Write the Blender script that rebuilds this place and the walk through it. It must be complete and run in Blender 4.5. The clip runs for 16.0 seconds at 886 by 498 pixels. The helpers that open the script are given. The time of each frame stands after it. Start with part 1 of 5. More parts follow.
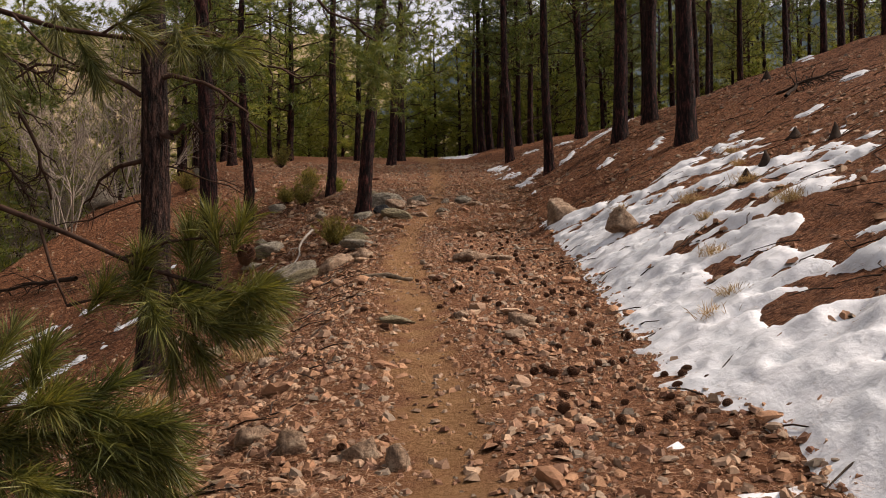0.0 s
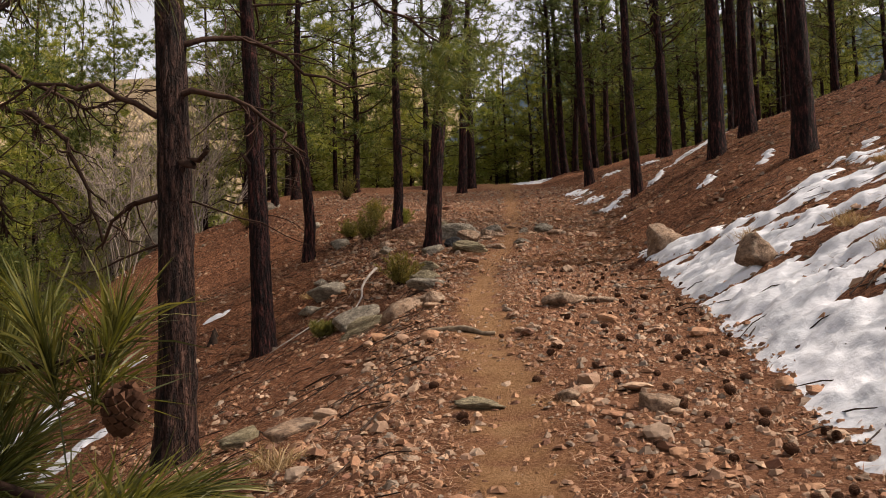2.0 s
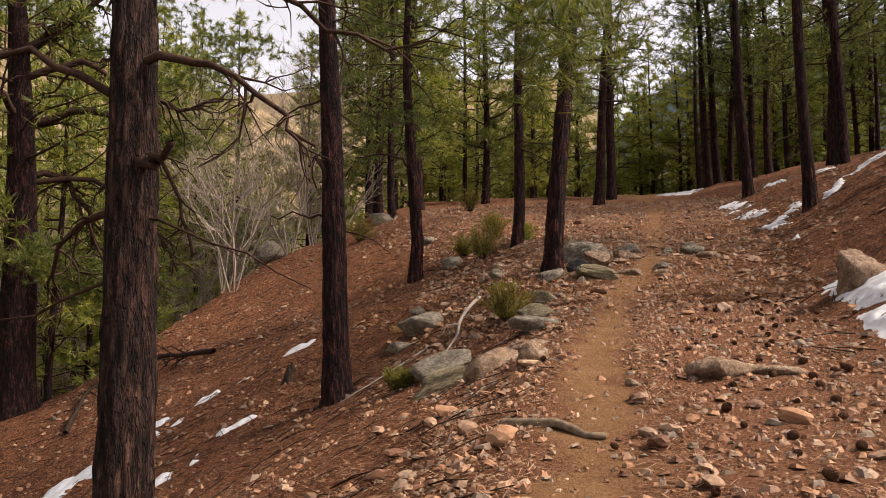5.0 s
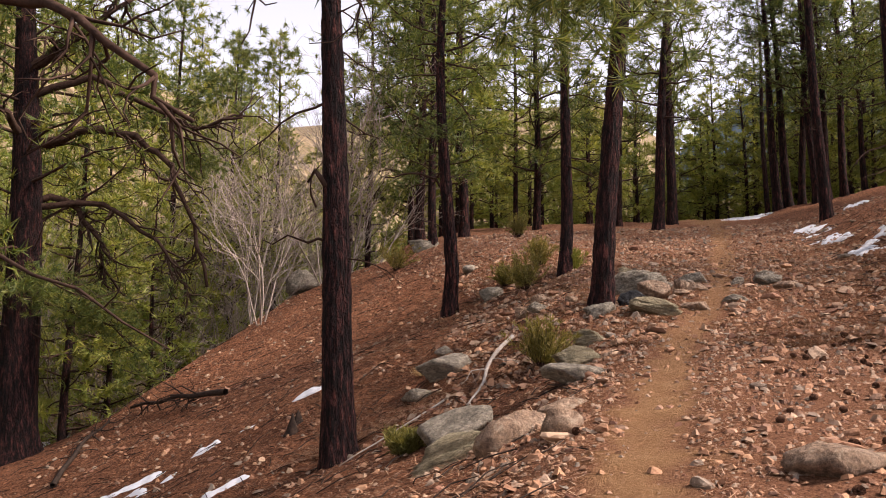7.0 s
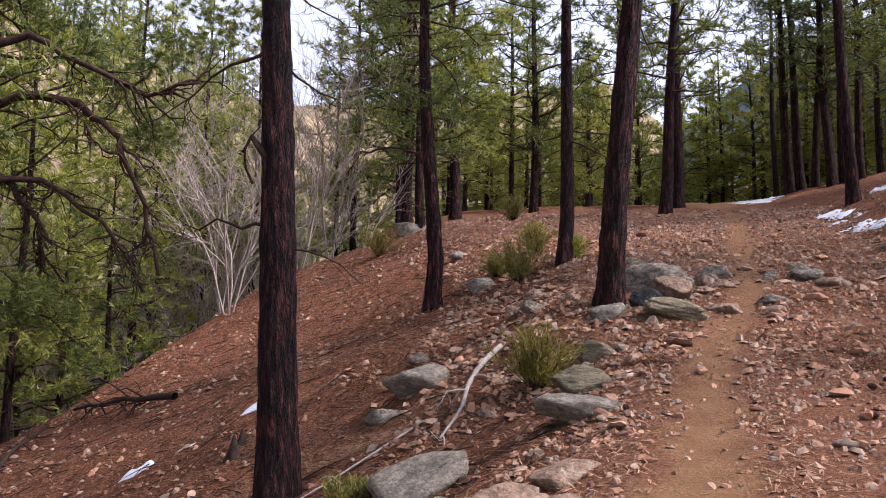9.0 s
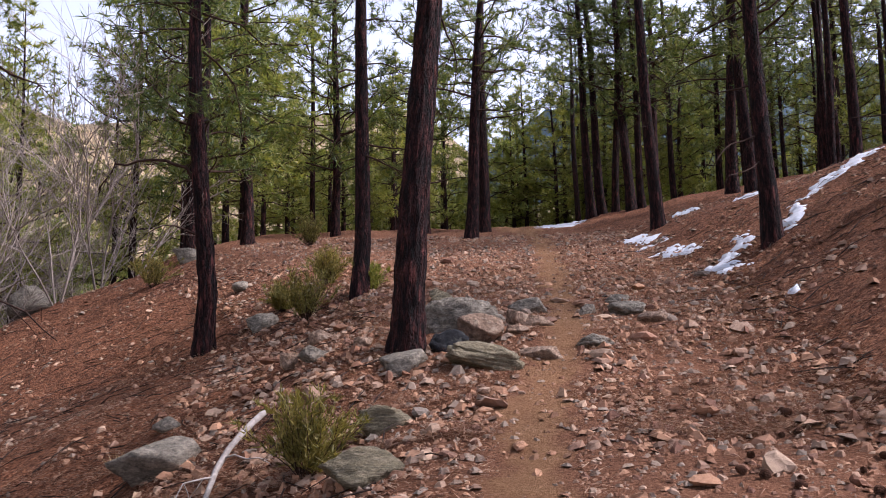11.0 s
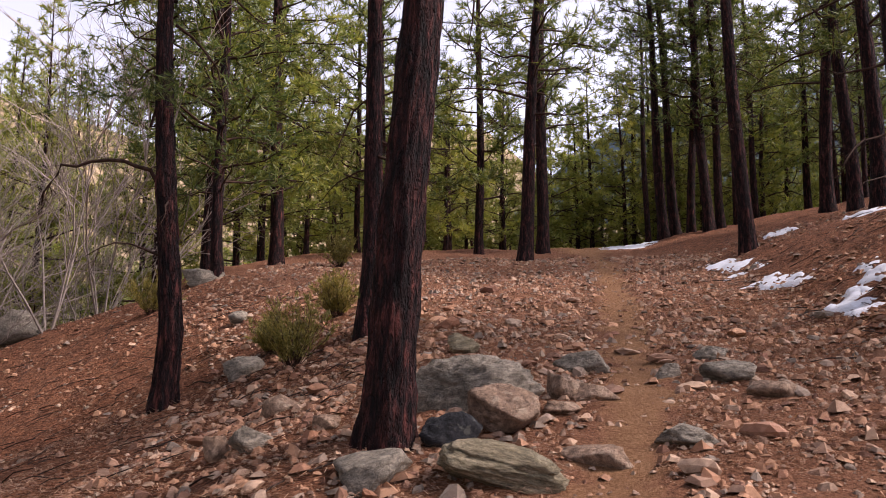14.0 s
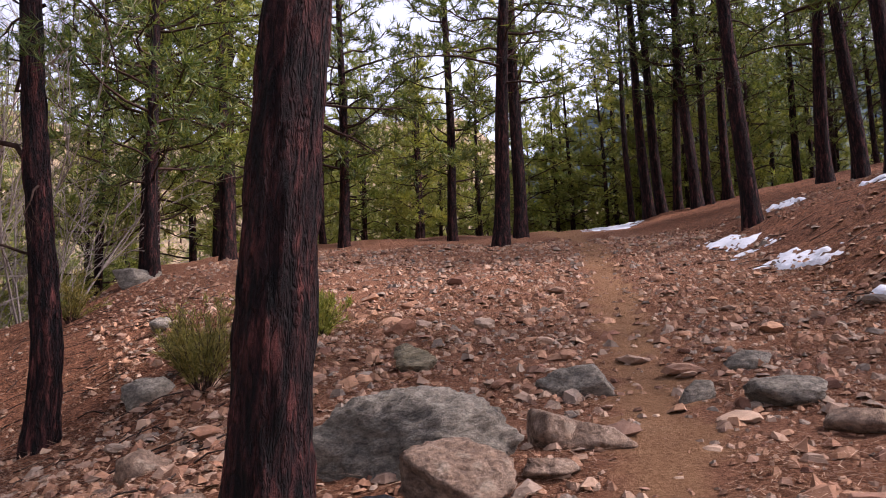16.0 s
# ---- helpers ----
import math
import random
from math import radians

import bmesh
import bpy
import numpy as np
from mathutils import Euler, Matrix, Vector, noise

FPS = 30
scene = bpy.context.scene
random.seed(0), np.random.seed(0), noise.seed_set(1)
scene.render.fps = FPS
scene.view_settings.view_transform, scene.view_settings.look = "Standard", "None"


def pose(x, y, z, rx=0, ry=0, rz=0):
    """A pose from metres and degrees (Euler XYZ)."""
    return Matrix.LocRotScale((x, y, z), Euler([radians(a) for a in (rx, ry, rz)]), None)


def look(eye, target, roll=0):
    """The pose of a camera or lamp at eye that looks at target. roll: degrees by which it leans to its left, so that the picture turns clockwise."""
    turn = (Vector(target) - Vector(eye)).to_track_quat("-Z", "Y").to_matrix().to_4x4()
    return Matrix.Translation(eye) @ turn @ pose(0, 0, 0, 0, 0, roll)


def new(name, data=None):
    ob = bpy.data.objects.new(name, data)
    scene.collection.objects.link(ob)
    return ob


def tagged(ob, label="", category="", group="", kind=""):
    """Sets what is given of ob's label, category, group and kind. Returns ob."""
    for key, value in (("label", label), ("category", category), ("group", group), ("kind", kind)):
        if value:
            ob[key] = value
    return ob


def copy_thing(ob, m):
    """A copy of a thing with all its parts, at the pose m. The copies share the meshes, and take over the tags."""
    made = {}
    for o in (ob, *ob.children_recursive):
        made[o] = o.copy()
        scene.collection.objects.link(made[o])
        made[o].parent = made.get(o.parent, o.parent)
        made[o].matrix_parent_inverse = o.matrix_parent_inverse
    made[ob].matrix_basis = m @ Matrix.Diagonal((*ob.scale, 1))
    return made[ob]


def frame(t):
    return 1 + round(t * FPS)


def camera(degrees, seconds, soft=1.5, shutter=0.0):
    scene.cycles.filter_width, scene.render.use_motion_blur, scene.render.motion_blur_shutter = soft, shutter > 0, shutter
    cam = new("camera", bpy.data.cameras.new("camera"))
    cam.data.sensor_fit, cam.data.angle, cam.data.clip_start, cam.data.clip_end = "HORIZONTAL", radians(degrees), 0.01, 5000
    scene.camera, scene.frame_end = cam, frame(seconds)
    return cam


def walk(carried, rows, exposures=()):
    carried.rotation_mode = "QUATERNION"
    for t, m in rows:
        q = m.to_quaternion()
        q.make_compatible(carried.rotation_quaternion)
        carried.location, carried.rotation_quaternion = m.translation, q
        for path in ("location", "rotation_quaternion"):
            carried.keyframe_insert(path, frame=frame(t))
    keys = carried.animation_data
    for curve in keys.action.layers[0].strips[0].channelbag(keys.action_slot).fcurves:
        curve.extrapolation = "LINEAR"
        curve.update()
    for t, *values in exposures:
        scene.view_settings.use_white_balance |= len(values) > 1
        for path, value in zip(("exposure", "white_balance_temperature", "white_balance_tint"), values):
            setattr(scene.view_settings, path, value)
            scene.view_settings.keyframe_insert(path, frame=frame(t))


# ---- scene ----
cam = camera(52.7, 16.0, soft=1.0)
METRES, EYE, TILT, LEAN, TURN = 20.0, 1.5, 2.5, 0.0, 0.0
ROWS = [
    (0.0, 0.0, 0.0, 0.0, 0.0, 0.0, -0.0),
    (0.5, -0.0008, 0.0296, 0.0019, 1.26, -0.22, 0.79),
    (1.0, -0.0063, 0.0607, 0.0043, 2.97, 0.4, 1.43),
    (1.5, -0.0092, 0.0956, 0.0077, 4.36, 1.53, 1.55),
    (2.0, -0.009, 0.1282, 0.0102, 4.63, 1.86, 1.61),
    (2.5, -0.009, 0.158, 0.0114, 5.07, 1.44, 1.26),
    (3.0, -0.0124, 0.1891, 0.0131, 5.39, 0.69, 0.86),
    (3.5, -0.0077, 0.2207, 0.0165, 6.89, -0.07, -0.42),
    (4.0, -0.0041, 0.2486, 0.0198, 9.11, 0.98, -0.2),
    (4.5, -0.0022, 0.2804, 0.0246, 10.94, 2.15, 0.87),
    (4.7, -0.0014, 0.2931, 0.0265, 12.56, 2.44, 0.76),
    (6.8, -0.0058, 0.4228, 0.0346, 16.22, 3.51, -0.27),
    (7.0, -0.0066, 0.4363, 0.0354, 17.58, 4.53, 0.29),
    (7.5, -0.0087, 0.47, 0.0373, 20.3, 4.92, 1.52),
    (8.0, -0.0165, 0.4997, 0.0398, 21.11, 3.65, 1.06),
    (8.5, -0.0245, 0.5332, 0.0438, 21.02, 3.03, -0.24),
    (9.0, -0.0307, 0.5628, 0.0498, 17.38, 3.32, -0.13),
    (9.5, -0.0332, 0.5919, 0.0519, 14.45, 3.73, 0.23),
    (10.0, -0.0366, 0.6214, 0.0555, 10.14, 3.54, -0.25),
    (10.2, -0.038, 0.6332, 0.0569, 8.26, 3.32, -0.16),
    (12.3, -0.0377, 0.7593, 0.0713, 4.41, 8.04, 1.31),
    (12.5, -0.0359, 0.7708, 0.073, 4.81, 8.12, 1.41),
    (13.0, -0.0314, 0.7996, 0.0772, 6.67, 7.22, 0.89),
    (13.5, -0.0314, 0.8316, 0.0792, 8.1, 6.49, 0.25),
    (14.0, -0.0312, 0.8633, 0.0825, 9.45, 6.03, 0.02),
    (14.5, -0.034, 0.892, 0.0843, 10.29, 5.65, -0.13),
    (15.0, -0.0372, 0.9274, 0.0878, 12.22, 5.43, 0.21),
    (15.5, -0.0376, 0.9557, 0.0907, 11.2, 5.58, 1.46),
    (16.0, -0.0356, 0.9895, 0.0924, 8.39, 5.31, 2.19),
]
EXPOSURES = [(0.0, 0.86, 6700.0, 17.0), (1.5, 0.98, 6700.0, 17.0), (4.5, 1.2, 6800.0, 18.0), (7.0, 1.5, 6400.0, 23.0), (9.0, 1.58, 5500.0, 25.0), (10.2, 1.58, 5150.0, 24.0), (12.5, 1.38, 6200.0, 27.0), (16.0, 1.58, 5700.0, 29.0)]
walk(cam, [(t, pose(0, 0, EYE, TILT, LEAN, TURN) @ pose(METRES * x, METRES * y, METRES * z, 90 + pitch, roll, yaw)) for t, x, y, z, yaw, pitch, roll in ROWS], EXPOSURES)

# ---- world and sun: a bright, hazy winter sky ----
SUN_TURN, SUN_UP = 80.0, 46.0
world = bpy.data.worlds.new("sky")
scene.world = world
world.use_nodes = True
wn, wl = world.node_tree.nodes, world.node_tree.links
sky = wn.new("ShaderNodeTexSky")
sky.sky_type = "NISHITA"
sky.sun_disc = False
sky.sun_elevation, sky.sun_rotation = radians(SUN_UP), radians(SUN_TURN)
sky.altitude, sky.air_density, sky.dust_density, sky.ozone_density = 2200, 1.0, 6.0, 1.0
wn["Background"].inputs["Strength"].default_value = 0.115
veil = wn.new("ShaderNodeHueSaturation")
veil.inputs["Saturation"].default_value = 0.15
wl.new(sky.outputs["Color"], veil.inputs["Color"])
wl.new(veil.outputs["Color"], wn["Background"].inputs["Color"])
sun_data = bpy.data.lights.new("sun", "SUN")
sun_data.energy, sun_data.angle, sun_data.color = 3.3, radians(14), (1.0, 0.87, 0.70)
sun = new("sun", sun_data)
aim = Vector((math.sin(radians(SUN_TURN)) * math.cos(radians(SUN_UP)), math.cos(radians(SUN_TURN)) * math.cos(radians(SUN_UP)), math.sin(radians(SUN_UP))))
sun.matrix_world = look(aim * 60, (0, 0, 0))


# ---- materials ----
def node_set(name):
    m = bpy.data.materials.new(name)
    m.use_nodes = True
    n, l = m.node_tree.nodes, m.node_tree.links
    return m, n, l, n["Principled BSDF"]


def noise_node(n, l, scale, detail=5.0, rough=0.6, vec=None, kind="noise"):
    t = n.new("ShaderNodeTexNoise" if kind == "noise" else "ShaderNodeTexVoronoi")
    t.inputs["Scale"].default_value = scale
    if kind == "noise":
        t.inputs["Detail"].default_value, t.inputs["Roughness"].default_value = detail, rough
    if vec is not None:
        l.new(vec, t.inputs["Vector"])
    return t


def ramp(n, l, fac, stops):
    r = n.new("ShaderNodeValToRGB")
    while len(r.color_ramp.elements) < len(stops):
        r.color_ramp.elements.new(0.5)
    for e, (p, c) in zip(r.color_ramp.elements, stops):
        e.position, e.color = p, (*c, 1)
    l.new(fac, r.inputs["Fac"])
    return r.outputs["Color"]


def mix(n, l, fac, a, b, mode="MIX"):
    x = n.new("ShaderNodeMix")
    x.data_type, x.blend_type = "RGBA", mode
    for s, v in ((x.inputs[0], fac), (x.inputs[6], a), (x.inputs[7], b)):
        if isinstance(v, (int, float)):
            s.default_value = v
        elif isinstance(v, tuple):
            s.default_value = (*v, 1)
        else:
            l.new(v, s)
    return x.outputs[2]


def relief(n, l, bsdf, height, strength, distance):
    b = n.new("ShaderNodeBump")
    b.inputs["Strength"].default_value, b.inputs["Distance"].default_value = strength, distance
    l.new(height, b.inputs["Height"])
    l.new(b.outputs["Normal"], bsdf.inputs["Normal"])


def math_node(n, l, op, a, b):
    x = n.new("ShaderNodeMath")
    x.operation, x.use_clamp = op, False
    for s, v in zip(x.inputs, (a, b)):
        if isinstance(v, (int, float)):
            s.default_value = v
        else:
            l.new(v, s)
    return x.outputs[0]


def coords(n, l, kind="Object", scale=(1, 1, 1)):
    c, m = n.new("ShaderNodeTexCoord"), n.new("ShaderNodeMapping")
    m.inputs["Scale"].default_value = scale
    l.new(c.outputs[kind], m.inputs["Vector"])
    return m.outputs["Vector"]


def ground_material():
    m, n, l, b = node_set("forest_soil")
    v = coords(n, l)
    zone = n.new("ShaderNodeAttribute")
    zone.attribute_name = "zone"
    sep = n.new("ShaderNodeSeparateColor")
    l.new(zone.outputs["Color"], sep.inputs["Color"])
    fine = noise_node(n, l, 38.0, 8, 0.75, v)
    mid = noise_node(n, l, 3.2, 6, 0.65, v)
    broad = noise_node(n, l, 0.7, 4, 0.6, v)
    strands = noise_node(n, l, 16.0, 6, 0.8, coords(n, l, scale=(1.0, 3.2, 1.0)))
    soil = ramp(n, l, fine.outputs["Fac"], [(0.34, (0.06, 0.026, 0.014)), (0.5, (0.20, 0.092, 0.05)), (0.68, (0.36, 0.19, 0.11))])
    dirt = ramp(n, l, mid.outputs["Fac"], [(0.3, (0.21, 0.112, 0.047)), (0.55, (0.31, 0.175, 0.078)), (0.75, (0.40, 0.25, 0.13))])
    dirt = mix(n, l, 0.4, dirt, ramp(n, l, fine.outputs["Fac"], [(0.34, (0.15, 0.07, 0.032)), (0.68, (0.46, 0.28, 0.15))]))
    litter = ramp(n, l, strands.outputs["Fac"], [(0.38, (0.028, 0.013, 0.009)), (0.5, (0.16, 0.072, 0.039)), (0.64, (0.42, 0.23, 0.14))])
    tint = ramp(n, l, broad.outputs["Fac"], [(0.35, (0.78, 0.70, 0.66)), (0.65, (1.12, 1.06, 1.0))])
    litter = mix(n, l, 0.75, litter, tint, "MULTIPLY")
    clump = noise_node(n, l, 5.5, 7, 0.75, v)
    litter = mix(n, l, 0.8, litter, ramp(n, l, clump.outputs["Fac"], [(0.38, (0.35, 0.33, 0.33)), (0.5, (0.95, 0.92, 0.9)), (0.66, (1.35, 1.25, 1.15))]), "MULTIPLY")
    scrub = noise_node(n, l, 0.35, 8, 0.75, v)
    grass = ramp(n, l, scrub.outputs["Fac"], [(0.38, (0.045, 0.055, 0.02)), (0.5, (0.17, 0.12, 0.07)), (0.62, (0.30, 0.24, 0.15))])
    col = mix(n, l, sep.outputs["Green"], soil, litter)
    col = mix(n, l, sep.outputs["Red"], col, dirt)
    col = mix(n, l, sep.outputs["Blue"], col, grass)
    l.new(col, b.inputs["Base Color"])
    b.inputs["Roughness"].default_value = 0.95
    b.inputs["Specular IOR Level"].default_value = 0.09
    h = math_node(n, l, "ADD", fine.outputs["Fac"], math_node(n, l, "ADD", strands.outputs["Fac"], math_node(n, l, "MULTIPLY", clump.outputs["Fac"], 2.0)))
    relief(n, l, b, h, 1.0, 0.05)
    return m


def rock_material(name, island=False, dark=1.0):
    m, n, l, b = node_set(name)
    v = coords(n, l)
    big, grain = noise_node(n, l, 4.0, 6, 0.65, v), noise_node(n, l, 45.0, 6, 0.75, v)
    if island:
        rnd = n.new("ShaderNodeNewGeometry").outputs["Random Per Island"]
    else:
        rnd = n.new("ShaderNodeObjectInfo").outputs["Random"]
    base = ramp(n, l, rnd, [(0.0, (0.22, 0.11, 0.065)), (0.25, (0.40, 0.235, 0.14)), (0.5, (0.14, 0.068, 0.044)), (0.66, (0.36, 0.25, 0.175)), (0.8, (0.19, 0.16, 0.13)), (0.93, (0.47, 0.33, 0.225)), (1.0, (0.24, 0.115, 0.075))])
    base = mix(n, l, 0.7, base, ramp(n, l, big.outputs["Fac"], [(0.3, (0.55 * dark, 0.52 * dark, 0.5 * dark)), (0.7, (1.2 * dark, 1.15 * dark, 1.1 * dark))]), "MULTIPLY")
    base = mix(n, l, 0.5, base, ramp(n, l, grain.outputs["Fac"], [(0.35, (0.6, 0.58, 0.55)), (0.65, (1.2, 1.2, 1.2))]), "MULTIPLY")
    l.new(base, b.inputs["Base Color"])
    b.inputs["Roughness"].default_value = 0.88
    b.inputs["Specular IOR Level"].default_value = 0.25
    relief(n, l, b, grain.outputs["Fac"], 0.5, 0.012)
    return m


def boulder_material(name, low, mid_tone, high, stretch=(1, 1, 1)):
    m, n, l, b = node_set(name)
    v = coords(n, l, scale=stretch)
    big, grain, spots = noise_node(n, l, 5.0, 8, 0.7, v), noise_node(n, l, 60.0, 6, 0.75, v), noise_node(n, l, 11.0, 3, 0.5, v)
    col = ramp(n, l, big.outputs["Fac"], [(0.3, low), (0.5, mid_tone), (0.7, high)])
    col = mix(n, l, 0.6, col, ramp(n, l, grain.outputs["Fac"], [(0.35, (0.5, 0.5, 0.5)), (0.65, (1.2, 1.2, 1.2))]), "MULTIPLY")
    mottle = noise_node(n, l, 22.0, 8, 0.8, v)
    col = mix(n, l, 0.75, col, ramp(n, l, mottle.outputs["Fac"], [(0.4, (0.42, 0.42, 0.43)), (0.5, (0.95, 0.95, 0.95)), (0.62, (1.45, 1.42, 1.38))]), "MULTIPLY")
    lichen = ramp(n, l, spots.outputs["Fac"], [(0.60, (0, 0, 0)), (0.66, (1, 1, 1))])
    col = mix(n, l, math_node(n, l, "MULTIPLY", lichen, 0.25), col, (0.36, 0.35, 0.27))
    l.new(col, b.inputs["Base Color"])
    b.inputs["Roughness"].default_value = 0.85
    b.inputs["Specular IOR Level"].default_value = 0.3
    relief(n, l, b, math_node(n, l, "ADD", grain.outputs["Fac"], math_node(n, l, "ADD", math_node(n, l, "MULTIPLY", mottle.outputs["Fac"], 1.6), math_node(n, l, "MULTIPLY", big.outputs["Fac"], 2.0))), 0.9, 0.03)
    return m


def bark_material(name, furrow, plate, flake):
    m, n, l, b = node_set(name)
    v = coords(n, l, scale=(1, 1, 0.21))
    w = coords(n, l, scale=(1, 1, 0.5))
    warp = noise_node(n, l, 9.0, 4, 0.6, v)
    cells = noise_node(n, l, 17.0, 7, 0.7, v)
    flakes = noise_node(n, l, 55.0, 6, 0.75, w)
    bent = mix(n, l, 0.22, v, warp.outputs["Color"])
    split = n.new("ShaderNodeTexVoronoi")
    split.feature = "DISTANCE_TO_EDGE"
    split.inputs["Scale"].default_value = 19.0
    l.new(bent, split.inputs["Vector"])
    crack = ramp(n, l, split.outputs["Distance"], [(0.02, (0.12, 0.11, 0.11)), (0.16, (1.0, 1.0, 1.0))])
    col = ramp(n, l, cells.outputs["Fac"], [(0.38, furrow), (0.5, plate), (0.66, flake)])
    col = mix(n, l, 0.65, col, crack, "MULTIPLY")
    col = mix(n, l, 0.6, col, ramp(n, l, flakes.outputs["Fac"], [(0.36, (0.3, 0.28, 0.28)), (0.64, (1.45, 1.4, 1.35))]), "MULTIPLY")
    rnd = n.new("ShaderNodeObjectInfo").outputs["Random"]
    col = mix(n, l, 0.5, col, ramp(n, l, rnd, [(0.0, (0.75, 0.78, 0.82)), (1.0, (1.2, 1.1, 1.05))]), "MULTIPLY")
    patch = ramp(n, l, warp.outputs["Fac"], [(0.4, (0.36, 0.36, 0.4)), (0.62, (1.25, 1.15, 1.12))])
    col = mix(n, l, 0.75, col, patch, "MULTIPLY")
    l.new(col, b.inputs["Base Color"])
    b.inputs["Roughness"].default_value = 0.9
    b.inputs["Specular IOR Level"].default_value = 0.2
    relief(n, l, b, math_node(n, l, "ADD", crack, math_node(n, l, "ADD", cells.outputs["Fac"], math_node(n, l, "MULTIPLY", flakes.outputs["Fac"], 0.7))), 1.0, 0.045)
    return m


def wood_material(name, low, high):
    m, n, l, b = node_set(name)
    v = coords(n, l)
    g = noise_node(n, l, 14.0, 6, 0.7, v)
    l.new(ramp(n, l, g.outputs["Fac"], [(0.3, low), (0.7, high)]), b.inputs["Base Color"])
    b.inputs["Roughness"].default_value = 0.9
    b.inputs["Specular IOR Level"].default_value = 0.09
    relief(n, l, b, g.outputs["Fac"], 0.5, 0.01)
    return m


def leaf_material(name, low, mid_tone, high, through_part=0.35):
    m, n, l, b = node_set(name)
    rnd = n.new("ShaderNodeNewGeometry").outputs["Random Per Island"]
    obj = n.new("ShaderNodeObjectInfo").outputs["Random"]
    col = ramp(n, l, rnd, [(0.0, low), (0.5, mid_tone), (1.0, high)])
    col = mix(n, l, 0.7, col, ramp(n, l, obj, [(0.0, (0.75, 0.85, 0.9)), (1.0, (1.25, 1.15, 0.95))]), "MULTIPLY")
    l.new(col, b.inputs["Base Color"])
    b.inputs["Roughness"].default_value = 0.5
    b.inputs["Specular IOR Level"].default_value = 0.3
    t = n.new("ShaderNodeBsdfTranslucent")
    l.new(mix(n, l, 1.0, col, (1.5, 1.4, 0.8), "MULTIPLY"), t.inputs["Color"])
    s = n.new("ShaderNodeMixShader")
    s.inputs[0].default_value = through_part
    l.new(b.outputs[0], s.inputs[1])
    l.new(t.outputs[0], s.inputs[2])
    l.new(s.outputs[0], n["Material Output"].inputs["Surface"])
    return m


def snow_material():
    m, n, l, b = node_set("old_snow")
    v = coords(n, l)
    fine, broad = noise_node(n, l, 30.0, 6, 0.7, v), noise_node(n, l, 2.2, 5, 0.65, v)
    specks = noise_node(n, l, 24.0, 3, 0.5, v)
    col = ramp(n, l, broad.outputs["Fac"], [(0.3, (0.42, 0.45, 0.49)), (0.6, (0.61, 0.63, 0.67))])
    dirt = ramp(n, l, specks.outputs["Fac"], [(0.69, (0, 0, 0)), (0.75, (1, 1, 1))])
    col = mix(n, l, math_node(n, l, "MULTIPLY", dirt, 0.35), col, (0.25, 0.15, 0.09))
    l.new(col, b.inputs["Base Color"])
    b.inputs["Roughness"].default_value = 0.6
    b.inputs["Subsurface Weight"].default_value = 0.0
    pits = noise_node(n, l, 7.0, 4, 0.6, v)
    relief(n, l, b, math_node(n, l, "ADD", fine.outputs["Fac"], math_node(n, l, "MULTIPLY", pits.outputs["Fac"], 3.0)), 0.35, 0.02)
    return m


SOIL = ground_material()
STONE, GRAVEL = rock_material("loose_stone"), rock_material("gravel_stone", island=True)
GREY_ROCK = boulder_material("grey_gneiss", (0.11, 0.097, 0.076), (0.24, 0.21, 0.163), (0.41, 0.355, 0.275), (1, 1, 1.8))
TAN_ROCK = boulder_material("tan_granite", (0.14, 0.088, 0.058), (0.29, 0.195, 0.13), (0.44, 0.32, 0.225))
SLAB_ROCK = boulder_material("banded_slab", (0.10, 0.085, 0.052), (0.25, 0.212, 0.13), (0.40, 0.335, 0.22), (1, 1, 5))
BLACK_ROCK = boulder_material("black_rock", (0.012, 0.013, 0.016), (0.022, 0.024, 0.028), (0.05, 0.05, 0.055))
BARK = bark_material("pine_bark", (0.005, 0.004, 0.004), (0.032, 0.0125, 0.0125), (0.14, 0.05, 0.041))
GREY_BARK = bark_material("grey_pine_bark", (0.008, 0.005, 0.004), (0.05, 0.026, 0.02), (0.14, 0.085, 0.066))
LIMB = wood_material("limb_bark", (0.016, 0.009, 0.007), (0.07, 0.042, 0.03))
DEAD = wood_material("weathered_wood", (0.18, 0.155, 0.135), (0.42, 0.38, 0.335))
PALE = wood_material("pale_bare_bark", (0.19, 0.15, 0.125), (0.40, 0.34, 0.29))
LOG = wood_material("grey_log_wood", (0.07, 0.055, 0.038), (0.26, 0.2, 0.14))
CHAR = wood_material("dark_stump_wood", (0.012, 0.01, 0.009), (0.06, 0.04, 0.03))
NEEDLES = leaf_material("pine_needles", (0.034, 0.058, 0.016), (0.085, 0.12, 0.028), (0.19, 0.20, 0.05))
# BRIGHT: yellow-green of young pines, and painted sunlight for the far woods
BRIGHT = leaf_material("young_and_sunlit_needles", (0.10, 0.14, 0.028), (0.19, 0.22, 0.05), (0.30, 0.30, 0.08), 0.4)
NEAR_NEEDLES = leaf_material("near_pine_needles", (0.035, 0.042, 0.011), (0.08, 0.09, 0.022), (0.165, 0.16, 0.048), 0.3)
SHRUB = leaf_material("shrub_leaves", (0.08, 0.075, 0.018), (0.17, 0.15, 0.035), (0.30, 0.25, 0.075), 0.35)
LITTER = leaf_material("fallen_needles", (0.16, 0.06, 0.03), (0.33, 0.16, 0.085), (0.55, 0.34, 0.21), 0.1)
CONE = wood_material("cone_scales", (0.025, 0.012, 0.008), (0.12, 0.06, 0.035))
SNOW = snow_material()


